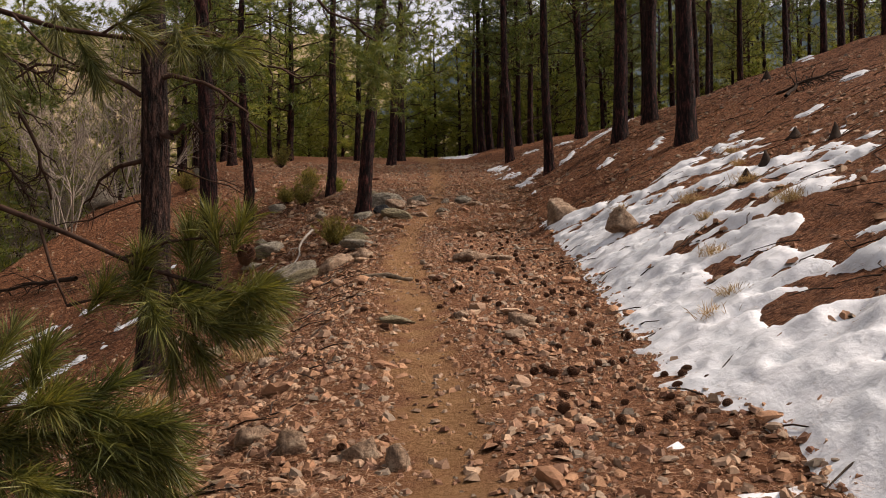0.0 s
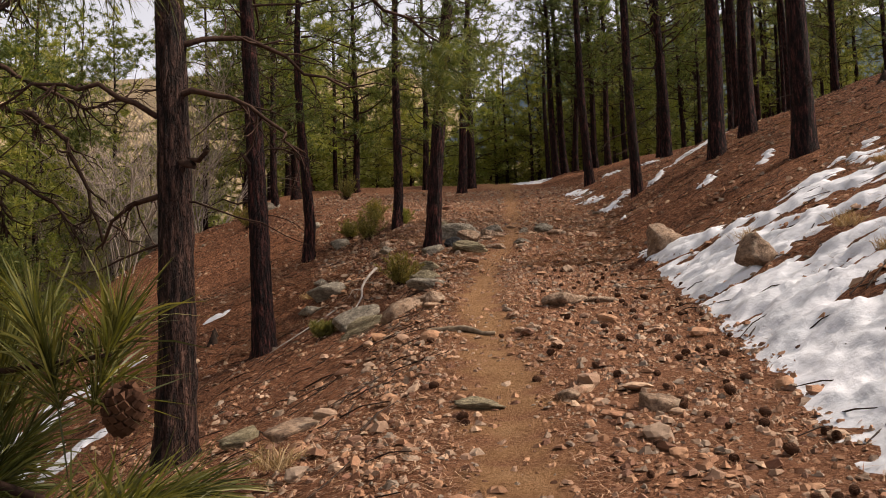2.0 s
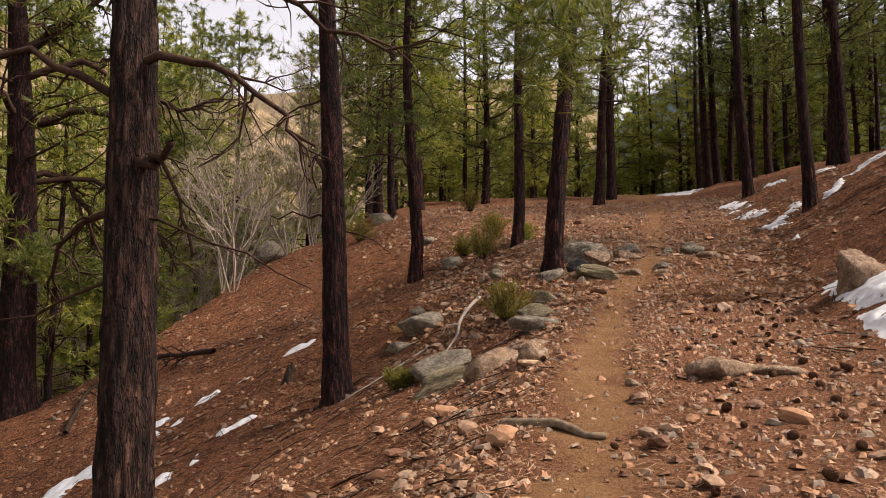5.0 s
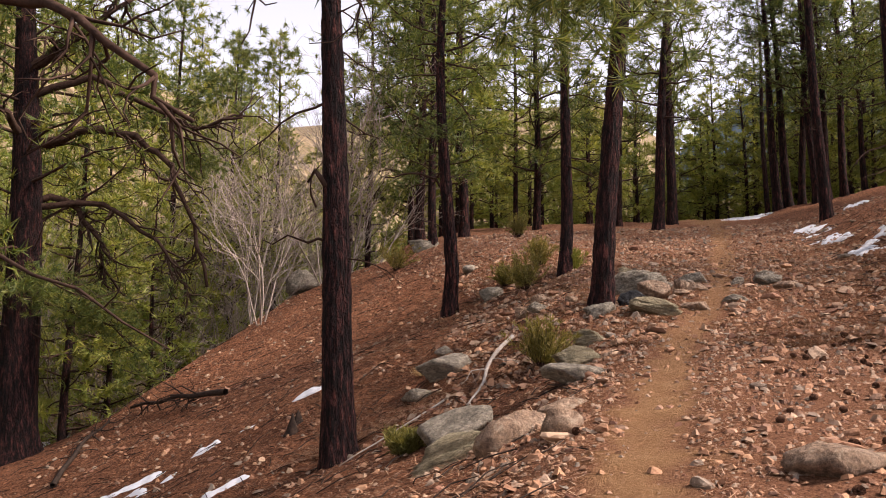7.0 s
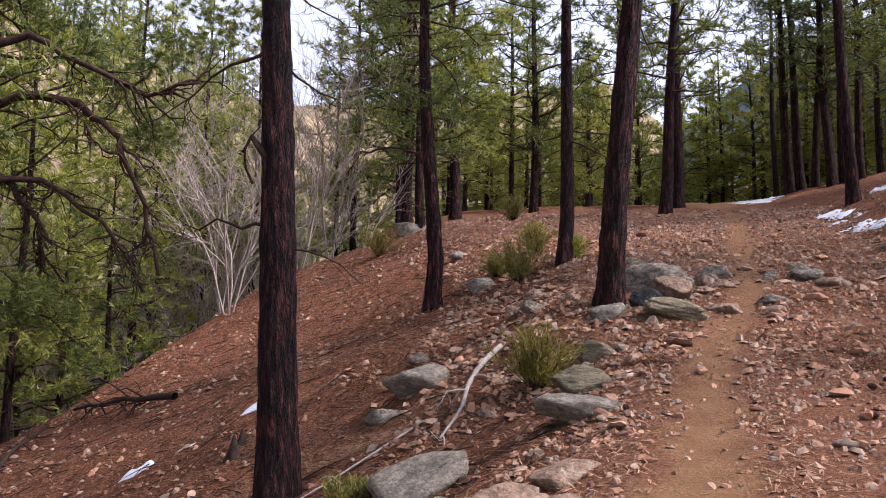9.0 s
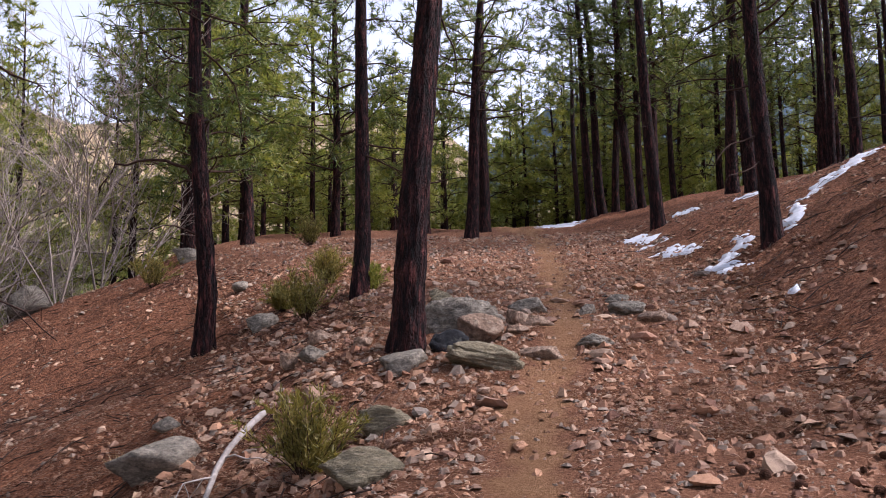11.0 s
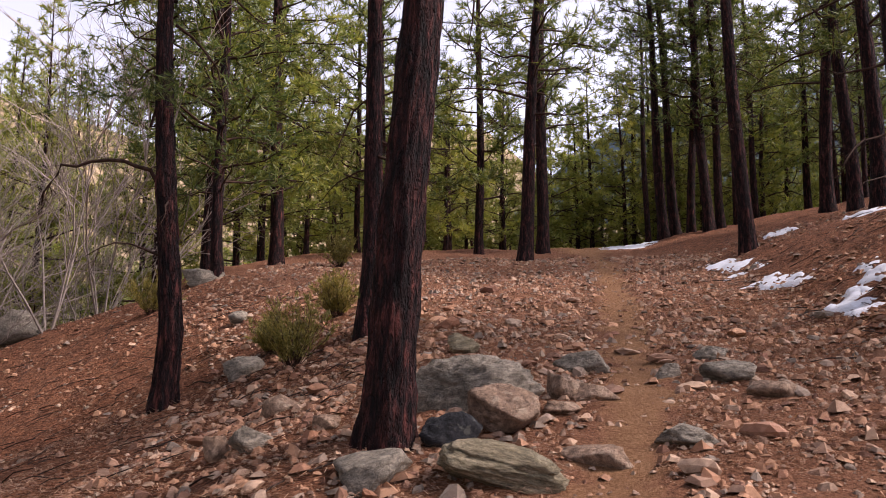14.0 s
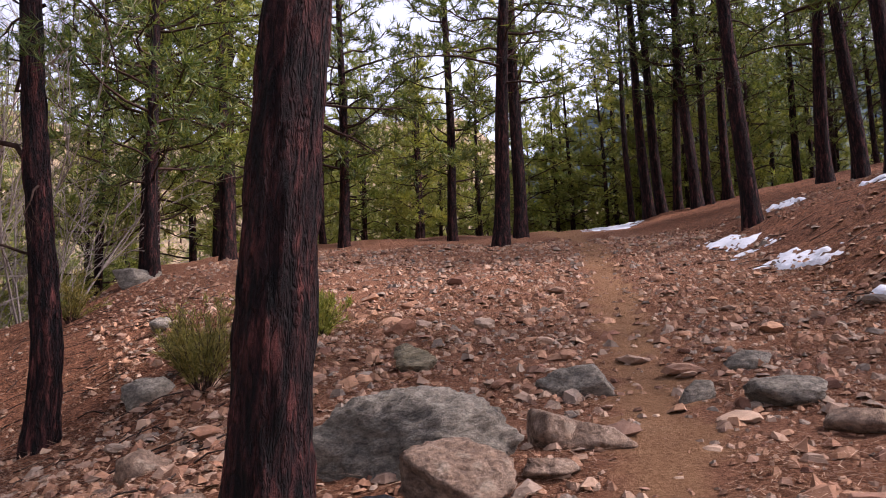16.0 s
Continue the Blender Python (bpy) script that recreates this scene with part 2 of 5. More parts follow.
def ridge_material():
    m, n, l, b = node_set("haze_tinted_wooded_ridge")
    v = coords(n, l)
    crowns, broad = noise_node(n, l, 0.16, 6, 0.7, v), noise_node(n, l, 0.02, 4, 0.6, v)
    # the blue of distance haze is put straight into the crowns' colour
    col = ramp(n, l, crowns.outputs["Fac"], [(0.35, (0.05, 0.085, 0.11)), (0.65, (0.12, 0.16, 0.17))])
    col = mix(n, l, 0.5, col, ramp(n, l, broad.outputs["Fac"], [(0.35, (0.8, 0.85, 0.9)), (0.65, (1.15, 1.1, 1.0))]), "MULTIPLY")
    l.new(col, b.inputs["Base Color"])
    b.inputs["Roughness"].default_value = 1.0
    return m


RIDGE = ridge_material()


# ---- mesh tools ----
def mesh_object(name, verts, faces, mats, parent=None, label="", slots=None, smooth=True):
    me = bpy.data.meshes.new(name)
    me.from_pydata(verts, [], faces)
    for mt in (mats if isinstance(mats, (list, tuple)) else [mats]):
        me.materials.append(mt)
    if slots is not None:
        me.polygons.foreach_set("material_index", slots)
    me.polygons.foreach_set("use_smooth", [smooth] * len(me.polygons))
    ob = new(name, me)
    if parent:
        ob.parent = parent
    return tagged(ob, label)


def share(name, me, parent, m, label=""):
    ob = new(name, me)
    ob.parent, ob.matrix_basis = parent, m
    return tagged(ob, label)


class Soup:
    """Collects tubes and blades for one mesh."""

    def __init__(self):
        self.v, self.f = [], []

    def tube(self, pts, radii, sides=5, cap=True):
        base = len(self.v)
        up = Vector((0.31, 0.17, 0.93))
        for i, p in enumerate(pts):
            d = (pts[min(i + 1, len(pts) - 1)] - pts[max(i - 1, 0)])
            d = d.normalized() if d.length > 1e-9 else Vector((0, 0, 1))
            a = d.cross(up if abs(d.dot(up)) < 0.95 else Vector((1, 0, 0))).normalized()
            c = d.cross(a)
            for k in range(sides):
                t = 2 * math.pi * k / sides
                self.v.append(p + (a * math.cos(t) + c * math.sin(t)) * radii[i])
        for i in range(len(pts) - 1):
            for k in range(sides):
                k2 = (k + 1) % sides
                self.f.append((base + i * sides + k, base + i * sides + k2, base + (i + 1) * sides + k2, base + (i + 1) * sides + k))
        if cap:
            self.f.append(tuple(base + (len(pts) - 1) * sides + k for k in range(sides)))

    def blade(self, p, d, length, width, rng):
        side = d.cross(Vector((rng.uniform(-1, 1), rng.uniform(-1, 1), rng.uniform(-1, 1)))).normalized() * width * 0.5
        b = len(self.v)
        self.v += [p - side, p + side, p + d * length]
        self.f.append((b, b + 1, b + 2))

    def needle(self, p, d, length, width, droop, rng):
        side = d.cross(Vector((rng.uniform(-1, 1), rng.uniform(-1, 1), rng.uniform(-1, 1)))).normalized() * width * 0.5
        b = len(self.v)
        m, e = p + d * length * 0.55 - Vector((0, 0, droop * 0.3)), p + d * length - Vector((0, 0, droop))
        self.v += [p - side * 0.7, p + side * 0.7, m - side, m + side, e]
        self.f += [(b, b + 1, b + 3, b + 2), (b + 2, b + 3, b + 4)]

    def tuft(self, p, d, count, length, width, rng, spread=0.9):
        for _ in range(count):
            w = (d + Vector((rng.gauss(0, spread), rng.gauss(0, spread), rng.gauss(0, spread)))).normalized()
            self.blade(p - d * rng.uniform(0, length * 0.5), w, length * rng.uniform(0.75, 1.15), width, rng)

    def make(self, name, mats, parent=None, label="", smooth=True):
        return mesh_object(name, [tuple(v) for v in self.v], self.f, mats, parent, label, smooth=smooth)


def wander(p, d, length, steps, rng, bend=0.25, sag=0.0):
    """A crooked line of points."""
    pts, d = [p.copy()], d.normalized()
    for i in range(steps):
        d = (d + Vector((rng.gauss(0, bend), rng.gauss(0, bend), rng.gauss(0, bend) - sag))).normalized()
        pts.append(pts[-1] + d * (length / steps))
    return pts


# ---- the lie of the land ----
TRAIL_Y = (-60, -10, 0, 5, 8, 12, 16, 20, 22, 24.4, 26, 30, 36, 40, 46, 52, 58, 64, 74, 140, 300, 900)
TRAIL_Z = (-8, -1.6, -0.15, 0.6, 1.02, 1.6, 2.15, 2.66, 3.07, 3.72, 4.0, 4.8, 6.1, 6.95, 7.97, 9.0, 10.03, 10.45, 9.8, 4.0, 20.0, 210.0)
BANK_Y, BANK = (30, 35, 40, 46, 55, 70), (1.0, 0.86, 0.58, 0.44, 0.43, 0.43)
DROP_Y, DROP_X = (0, 14, 25, 33, 36.5, 38.5, 46, 60, 80), (-13.5, -14.5, -16.8, -15.2, -14.2, -11.6, -12.0, -15, -16)
EDGE_Y, EDGE_X = (-20, 0, 12, 17, 21, 24, 29, 32, 36, 42, 60, 90), (-0.9, -0.9, -1.0, -1.3, -1.7, -2.6, -3.3, -5, -8, -12, -14, -10)
FALL_Y, FALL = (0, 12, 17, 21, 24, 29, 33, 40, 60), (0.45, 0.45, 0.48, 0.36, 0.33, 0.3, 0.26, 0.22, 0.2)
TOE_Y, TOE_X = (0, 8, 14, 20, 30, 46, 60), (1.95, 1.95, 1.9, 1.75, 2.4, 1.6, 1.0)
PATH_Y, PATH_X = (-10, 0, 4.3, 8, 12, 16, 20, 22, 24.5, 28, 34, 40, 46, 58, 66), (0.2, 0.2, 0.08, -0.2, -0.5, -0.72, -0.75, -0.65, -0.25, -0.2, -0.2, -0.3, -0.6, -1.2, -4.0)


def soft_step(a):
    return 0.5 * (a + np.sqrt(a * a + 0.09))


def land(x, y):
    """Height of the smooth ground, for numbers or arrays."""
    x, y = np.asarray(x, float), np.asarray(y, float)
    z = np.interp(y, TRAIL_Y, TRAIL_Z)
    d = soft_step(np.interp(y, EDGE_Y, EDGE_X) - x)
    s = np.interp(y, FALL_Y, FALL)
    z = z - s * np.minimum(d, 9) - 0.24 * np.clip(d - 9, 0, 8) - 0.5 * np.clip(d - 17, 0, 10) + 0.9 * np.clip(d - 25, 0, 70)
    r = soft_step(x - np.interp(y, TOE_Y, TOE_X))
    z = z + np.interp(y, BANK_Y, BANK) * (0.56 * np.minimum(r, 2.2) + 0.44 * np.clip(r - 2.2, 0, 4) + 0.39 * np.clip(r - 6.2, 0, 5) + 0.24 * np.clip(r - 11.2, 0, 40))
    # the shoulder where the slope breaks away into the hollow
    z = z - 0.85 * np.minimum(soft_step(np.interp(y, DROP_Y, DROP_X) - x), 5)
    path = np.exp(-((x - np.interp(y, PATH_Y, PATH_X)) / 0.32) ** 2)
    z = z - 0.035 * path + 0.02 * np.sin(x * 3.1 + 1.3 * np.sin(y * 0.9)) * np.sin(y * 1.7 + x)
    z = z + 0.05 * np.sin(x * 1.1 + y * 0.37) * np.sin(y * 0.63 - x * 0.4 + 2) * np.clip(np.abs(x) - 1.2, 0, 1.5)
    return z


def at(x, y):
    return float(land(x, y)) + 0.02 * noise.noise(Vector((x * 2.3, y * 2.3, 0.5)))


def stretched(lo, hi, dense_lo, dense_hi, step, growth):
    out, c, s = [], dense_lo, step
    while c < dense_hi:
        out.append(c)
        c += step
    while c < hi:
        out.append(c)
        s *= growth
        c += s
    out.append(hi)
    c, s = dense_lo - step, step
    while c > lo:
        out.insert(0, c)
        s *= growth
        c -= s
    out.insert(0, lo)
    return np.array(out)


def build_ground():
    xs, ys = stretched(-700, 700, -6.5, 5.0, 0.115, 1.05), stretched(-300, 900, 3.0, 31.0, 0.125, 1.035)
    gx, gy = np.meshgrid(xs, ys)
    z = land(gx, gy)
    flat = np.stack([gx.ravel(), gy.ravel(), z.ravel()], 1)
    near = (flat[:, 0] > -30) & (flat[:, 0] < 30) & (flat[:, 1] < 70)
    lump = np.array([noise.noise(Vector((a * 2.3, c * 2.3, 0.5))) if k else 0.0 for (a, c, _), k in zip(flat, near)])
    grit = np.array([noise.noise(Vector((a * 7.0, c * 7.0, 3.5))) if k else 0.0 for (a, c, _), k in zip(flat, near)])
    flat[:, 2] += 0.02 * lump + (0.014 + 0.03 * np.clip(np.abs(flat[:, 0] - 0.4) - 1.5, 0, 1)) * grit
    w, h = len(xs), len(ys)
    i = np.arange(w * h).reshape(h, w)
    faces = np.stack([i[:-1, :-1], i[:-1, 1:], i[1:, 1:], i[1:, :-1]], -1).reshape(-1, 4)
    ob = mesh_object("ground", flat.tolist(), faces.tolist(), SOIL)
    x, y = flat[:, 0], flat[:, 1]
    off = x - np.interp(y, PATH_Y, PATH_X)
    path = np.clip(1.3 - np.abs(off) / np.interp(y, (0, 14, 20, 46, 56), (0.3, 0.3, 0.24, 0.3, 1.2)) + 0.8 * lump + 0.7 * grit, 0, np.interp(y, (16, 22), (0.85, 0.6)))
    edge, toe = np.interp(y, EDGE_Y, EDGE_X), np.interp(y, TOE_Y, TOE_X)
    litter = np.clip(np.maximum(edge - 0.1 - x, x - toe + 0.35) * 1.2 + 0.3 + 0.8 * lump, 0, 1)
    far = np.clip((edge - 19 - x) / 10, 0, 1) + np.clip((y - 120) / 60, 0, 1)
    col = np.ones((len(x), 4))
    col[:, 0], col[:, 1], col[:, 2] = path * np.clip((68 - y) / 8, 0, 1), litter, np.clip(far, 0, 1)
    ob.data.attributes.new("zone", "FLOAT_COLOR", "POINT").data.foreach_set("color", col.ravel())
    return tagged(ob, "red-brown forest soil with needle litter and a worn dirt footpath", "ground", kind="structure")


build_ground()


# ---- snow ----
def snow_sheet(name, x0, x1, y0, y1, step, cover, depth, label, category="snow"):
    """Snow lying where cover(x, y) is above zero."""
    xs, ys = np.arange(x0, x1, step), np.arange(y0, y1, step)
    w, h = len(xs), len(ys)
    m = np.zeros((h, w))
    for j, y in enumerate(ys):
        for i, x in enumerate(xs):
            m[j, i] = cover(x, y)
    verts, faces, index = [], [], {}

    def vert(j, i):
        if (j, i) not in index:
            x, y = xs[i] + 0.4 * step * noise.noise(Vector((xs[i] * 9, ys[j] * 9, 8))), ys[j] + 0.4 * step * noise.noise(Vector((xs[i] * 9, ys[j] * 9, 4)))
            t = max(0.0, min(1.0, m[j, i] * 2.2))
            lump = 0.045 * noise.noise(Vector((x * 3.4, y * 3.4, 2))) + 0.06 * abs(noise.noise(Vector((x * 5.5, y * 4.5, 6)))) + 0.02 * noise.noise(Vector((x * 13, y * 11, 6)))
            index[(j, i)] = len(verts)
            verts.append((x, y, at(x, y) - 0.03 + (0.05 + depth * t + lump * min(1, t * 2)) * math.sqrt(t)))
        return index[(j, i)]

    for j in range(h - 1):
        for i in range(w - 1):
            if max(m[j, i], m[j, i + 1], m[j + 1, i], m[j + 1, i + 1]) > 0:
                faces.append((vert(j, i), vert(j, i + 1), vert(j + 1, i + 1), vert(j + 1, i)))
    if faces:
        tagged(mesh_object(name, verts, faces, SNOW), label, category)


LOW_Y, LOW_X = (3, 4.3, 5.2, 6.3, 8, 11.5, 15, 18, 20, 21.5), (1.75, 1.72, 1.8, 1.5, 1.6, 1.8, 1.95, 2.05, 2.1, 2.6)


def bank_cover(x, y):
    low = x - float(np.interp(y, LOW_Y, LOW_X))
    top = 6.5 + 0.4 * math.sin(y) - x
    # the bare shoulder of the bank, beyond the boulder
    back = float(np.interp(x, (1.5, 2.4, 3.0, 3.9, 5.0, 6.5, 8), (21.2, 20.6, 18.2, 16.8, 18.0, 20.8, 21.5))) - y
    edge = min(low, top * 0.6, back * 0.7)
    n = noise.noise(Vector((x * 1.1, y * 0.8, 5))) + 0.75 * noise.noise(Vector((x * 2.7, y * 2.1, 1)))
    streak = noise.noise(Vector((x * 0.8, y * 2.6 + x * 0.7, 14))) + 0.5 * noise.noise(Vector((x * 3.1, y * 6.2, 17)))
    bare = 0.27 - 0.12 * max(0, x - 2.6) + 0.75 * n + 0.6 * streak
    bare -= 0.22 * max(0.0, min(1.0, (9.5 - y) / 3)) * min(1.0, max(0.0, low - 0.5))
    return min(edge + 0.16 * noise.noise(Vector((x * 3.5, y * 3.5, 9))), bare + 0.4 * max(0, 1.1 - low), (y - 3.1) * 0.5 + 0.5 * noise.noise(Vector((x * 1.5, 0, 7))))


snow_sheet("snow_bank", 1.2, 7.4, 2.6, 22.0, 0.055, bank_cover, 0.05, "lumpy old white snow lying on the hillside bank", "snow")


def patch_cover(cx, cy, rx, ry, turn):
    c, s = math.cos(radians(turn)), math.sin(radians(turn))

    def cover(x, y):
        a, b = ((x - cx) * c + (y - cy) * s) / rx, (-(x - cx) * s + (y - cy) * c) / ry
        return 0.75 - math.hypot(a, b) + 0.8 * noise.noise(Vector((x * 2.6, y * 2.6, cx))) + 0.5 * noise.noise(Vector((x * 6, y * 6, cy)))
    return cover


PATCHES = ((0.95, 55.8, 1.2, 3.2, 0), (2.2, 36.6, 0.45, 1.9, 8), (2.45, 33.2, 0.45, 1.5, 8), (3.3, 30.6, 0.33, 1.1, -15), (2.7, 29.3, 0.3, 0.8, 0), (2.55, 25.0, 0.12, 0.45, 0),
           (4.3, 30.6, 0.25, 1.2, -20), (5.3, 32.6, 0.3, 1.6, -35), (6.6, 33.8, 0.35, 1.6, -40), (5.0, 36.6, 0.5, 1.0, 0), (3.9, 39.6, 0.4, 0.9, 0), (5.4, 22.8, 0.25, 1.1, -30), (4.3, 23.6, 0.2, 0.9, -25),
           (12.8, 31.2, 0.5, 2.2, -20), (9.6, 20.6, 0.35, 1.2, -30), (7.4, 17.6, 0.4, 0.9, -20), (1.3, 5.0, 0.2, 0.1, 20), (1.62, 4.3, 0.24, 0.12, 20),
           (-7.55, 23.6, 0.14, 0.65, -60), (-8.9, 22.9, 0.14, 0.7, -62), (-10.0, 22.2, 0.2, 0.9, -60), (-10.2, 20.9, 0.45, 1.6, -35), (-8.1, 18.5, 0.35, 1.4, -40), (-7.1, 20.4, 0.14, 0.45, -50), (-9.4, 18.9, 0.4, 1.3, -40),
           (-20.5, 36.0, 1.6, 3.0, 30), (-24.0, 44.0, 2.0, 4.0, 20), (-27.0, 38.0, 2.2, 3.2, 0))
for cx, cy, rx, ry, turn in PATCHES:
    reach = max(rx, ry) * 1.5
    snow_sheet("snow_patch", cx - reach, cx + reach, cy - reach, cy + reach, max(0.05, reach / 32), patch_cover(cx, cy, rx, ry, turn), 0.015, "thin melting snow patch on the needle litter", "snow")


# ---- pines ----
def trunk_mesh(radius, height, sides, rings, bend, seed, flare=1.35, rough=0.03):
    """A tapered trunk with a flared, buttressed foot and plated bark."""
    rng = random.Random(seed)
    a, b = rng.uniform(0, 6), rng.uniform(0, 6)
    verts, faces, hs = [], [], [-0.35 + (height + 0.35) * (k / rings) ** 1.35 for k in range(rings + 1)]
    for h in hs:
        hh = max(h, 0)
        r = radius * (1 - 0.9 * (hh / height) ** 1.15) * (1 + (flare - 1) * math.exp(-hh / 0.35))
        ox, oy = bend * math.sin(hh * 0.55 + a) * min(1, hh), bend * math.sin(hh * 0.4 + b) * min(1, hh)
        for k in range(sides):
            t = 2 * math.pi * k / sides
            root = 1 + 0.10 * math.exp(-hh / 0.4) * math.sin(3 * t + a) + 0.05 * math.sin(2 * t + b + hh * 0.3)
            p = noise.noise(Vector((math.cos(t) * radius * 16, math.sin(t) * radius * 16, h * 2.6 + seed)))
            q = noise.noise(Vector((math.cos(t) * radius * 38, math.sin(t) * radius * 38, h * 6 + seed)))
            rr = r * root + rough * r / radius * (abs(p) * 1.5 + 0.5 * q - 0.25)
            verts.append((ox + math.cos(t) * rr, oy + math.sin(t) * rr, h))
    for i in range(rings):
        for k in range(sides):
            k2 = (k + 1) % sides
            faces.append((i * sides + k, i * sides + k2, (i + 1) * sides + k2, (i + 1) * sides + k))
    faces.append(tuple(rings * sides + k for k in range(sides)))
    return verts, faces


def crown_pair(seed, height, base, reach, limbs, tufts, blades, length, width):
    """Meshes of the limbs and the needles of one crown, with its foot at the origin."""
    rng = random.Random(seed)
    wood, green = Soup(), Soup()
    for i in range(limbs):
        f = (i + rng.random()) / limbs
        z = base + (height - base) * f
        az = i * 2.4 + rng.uniform(-0.5, 0.5)
        shape = (1 - f) ** 0.75 * (0.75 + 0.25 * min(1, f * 6)) + 0.08
        long = reach * shape * rng.uniform(0.65, 1.2)
        d = Vector((math.cos(az), math.sin(az), rng.uniform(-0.1, 0.35) + 0.4 * f))
        pts = wander(Vector((0, 0, z)), d, long, 5, rng, 0.24, -0.02)
        r0 = 0.007 + 0.011 * long
        wood.tube(pts, [r0 * (1 - 0.16 * k) for k in range(6)], 4)
        n = max(3, int(tufts * shape))
        for _ in range(n):
            k = rng.uniform(1.4, 5.0)
            j = min(int(k), 4)
            p = pts[j].lerp(pts[j + 1], k - j)
            sd = (d * 0.5 + Vector((rng.gauss(0, 0.7), rng.gauss(0, 0.7), rng.gauss(0.25, 0.35)))).normalized()
            sl = long * rng.uniform(0.06, 0.28)
            e = p + sd * sl
            if sl > 0.35:
                wood.tube([p, e], [0.009, 0.004], 3, False)
            green.tuft(e, sd, blades, length, width, rng)
            if rng.random() < 0.5:
                green.tuft(p.lerp(e, 0.5), sd, blades // 2, length, width, rng)
    green.tuft(Vector((0, 0, height)), Vector((0, 0, 1)), blades * 3, length, width, rng)
    a, b = wood.make("branchwork", LIMB), green.make("needles", NEEDLES, smooth=False)
    ma, mb = a.data, b.data
    bpy.data.objects.remove(a), bpy.data.objects.remove(b)
    return ma, mb


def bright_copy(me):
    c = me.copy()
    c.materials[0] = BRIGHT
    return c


TALL = [crown_pair(s, 14.0, 6.6, 2.6, 40, 18, 10, 0.24, 0.03) for s in (13, 14)]
HIGH = [crown_pair(s, 14.0, 3.8, 2.8, 48, 17, 9, 0.27, 0.038) for s in (11, 12)]
MID = [crown_pair(s, 13.0, 1.7, 2.7, 60, 22, 9, 0.26, 0.036) for s in (21, 22)]
LOW = [crown_pair(s, 9.0, 0.6, 2.5, 50, 15, 9, 0.28, 0.042) for s in (31, 32)]
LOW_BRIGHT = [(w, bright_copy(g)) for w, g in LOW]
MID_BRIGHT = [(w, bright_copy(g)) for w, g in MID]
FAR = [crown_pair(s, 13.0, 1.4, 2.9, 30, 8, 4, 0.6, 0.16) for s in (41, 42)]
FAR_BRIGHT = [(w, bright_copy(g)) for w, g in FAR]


def limb_part(name, pts, r0, tree, rng, twigs=5, mat=None, tip=0.25, twig_len=0.45, label="dark bare dead branch"):
    s = Soup()
    n = len(pts) - 1
    s.tube(pts, [r0 * (1 - (1 - tip) * k / n) for k in range(n + 1)], 6)
    for _ in range(twigs):
        k = rng.uniform(0.25, 0.98) * n
        j = min(int(k), n - 1)
        p = pts[j].lerp(pts[j + 1], k - j)
        d = (pts[j + 1] - pts[j]).normalized() + Vector((rng.gauss(0, 0.8), rng.gauss(0, 0.8), rng.gauss(-0.25, 0.6)))
        q = wander(p, d, twig_len * rng.uniform(0.4, 1.3), 4, rng, 0.35, 0.06)
        s.tube(q, [r0 * 0.34 * (1 - 0.2 * i) for i in range(5)], 4)
        for _ in range(2):
            j2 = rng.randint(1, 3)
            d2 = (q[j2 + 1] - q[j2]).normalized() + Vector((rng.gauss(0, 0.8), rng.gauss(0, 0.8), rng.gauss(-0.3, 0.6)))
            s.tube(wander(q[j2], d2, twig_len * rng.uniform(0.3, 0.7), 3, rng, 0.4, 0.08), [r0 * 0.18, r0 * 0.15, r0 * 0.12, r0 * 0.08], 3)
    return s.make(name, mat or LIMB, tree, label)


def pine(x, y, diameter, height, lean=(0, 0), crown=None, seed=1, near=False, dead=6, dead_span=(1.2, 5.0), bend=0.05, label="", bark=None, crown_scale=1.0, turn=0.0, dead_len=1.0):
    """A pine with its trunk, its dead lower branches and its crown."""
    rng = random.Random(seed * 7 + 1)
    tree = new("pine_tree")
    tree.matrix_basis = pose(x, y, at(x, y) - 0.05, -lean[1], lean[0], 0)
    sides, rings, rough = (60, 150, 0.026) if near else (12, 22, 0.012)
    v, f = trunk_mesh(diameter / 2, height, sides, rings, bend, seed, rough=rough)
    mesh_object("trunk", v, f, bark or BARK, tree)
    for _ in range(dead):
        z, az = rng.uniform(*dead_span), rng.uniform(0, 6.283)
        d = Vector((math.cos(az), math.sin(az), rng.uniform(-0.35, 0.25)))
        pts = wander(Vector((0, 0, z)), d, rng.uniform(0.5, 1.7) * dead_len, 6, rng, 0.2, 0.05)
        limb_part("dead_branch", pts, rng.uniform(0.012, 0.024), tree, rng, rng.randint(2, 6))
    if crown:
        (w, g), unit = crown
        k = height / unit
        m = pose(0, 0, 0, 0, 0, turn + seed * 47) @ Matrix.Diagonal((k * crown_scale, k * crown_scale, k, 1))
        tagged(share("branchwork", w, tree, m), kind="stuff")
        tagged(share("foliage", g, tree, m), kind="stuff")
    return tagged(tree, label or "tall pine with dark furrowed bark and a green crown", "tree", "pines along the trail")


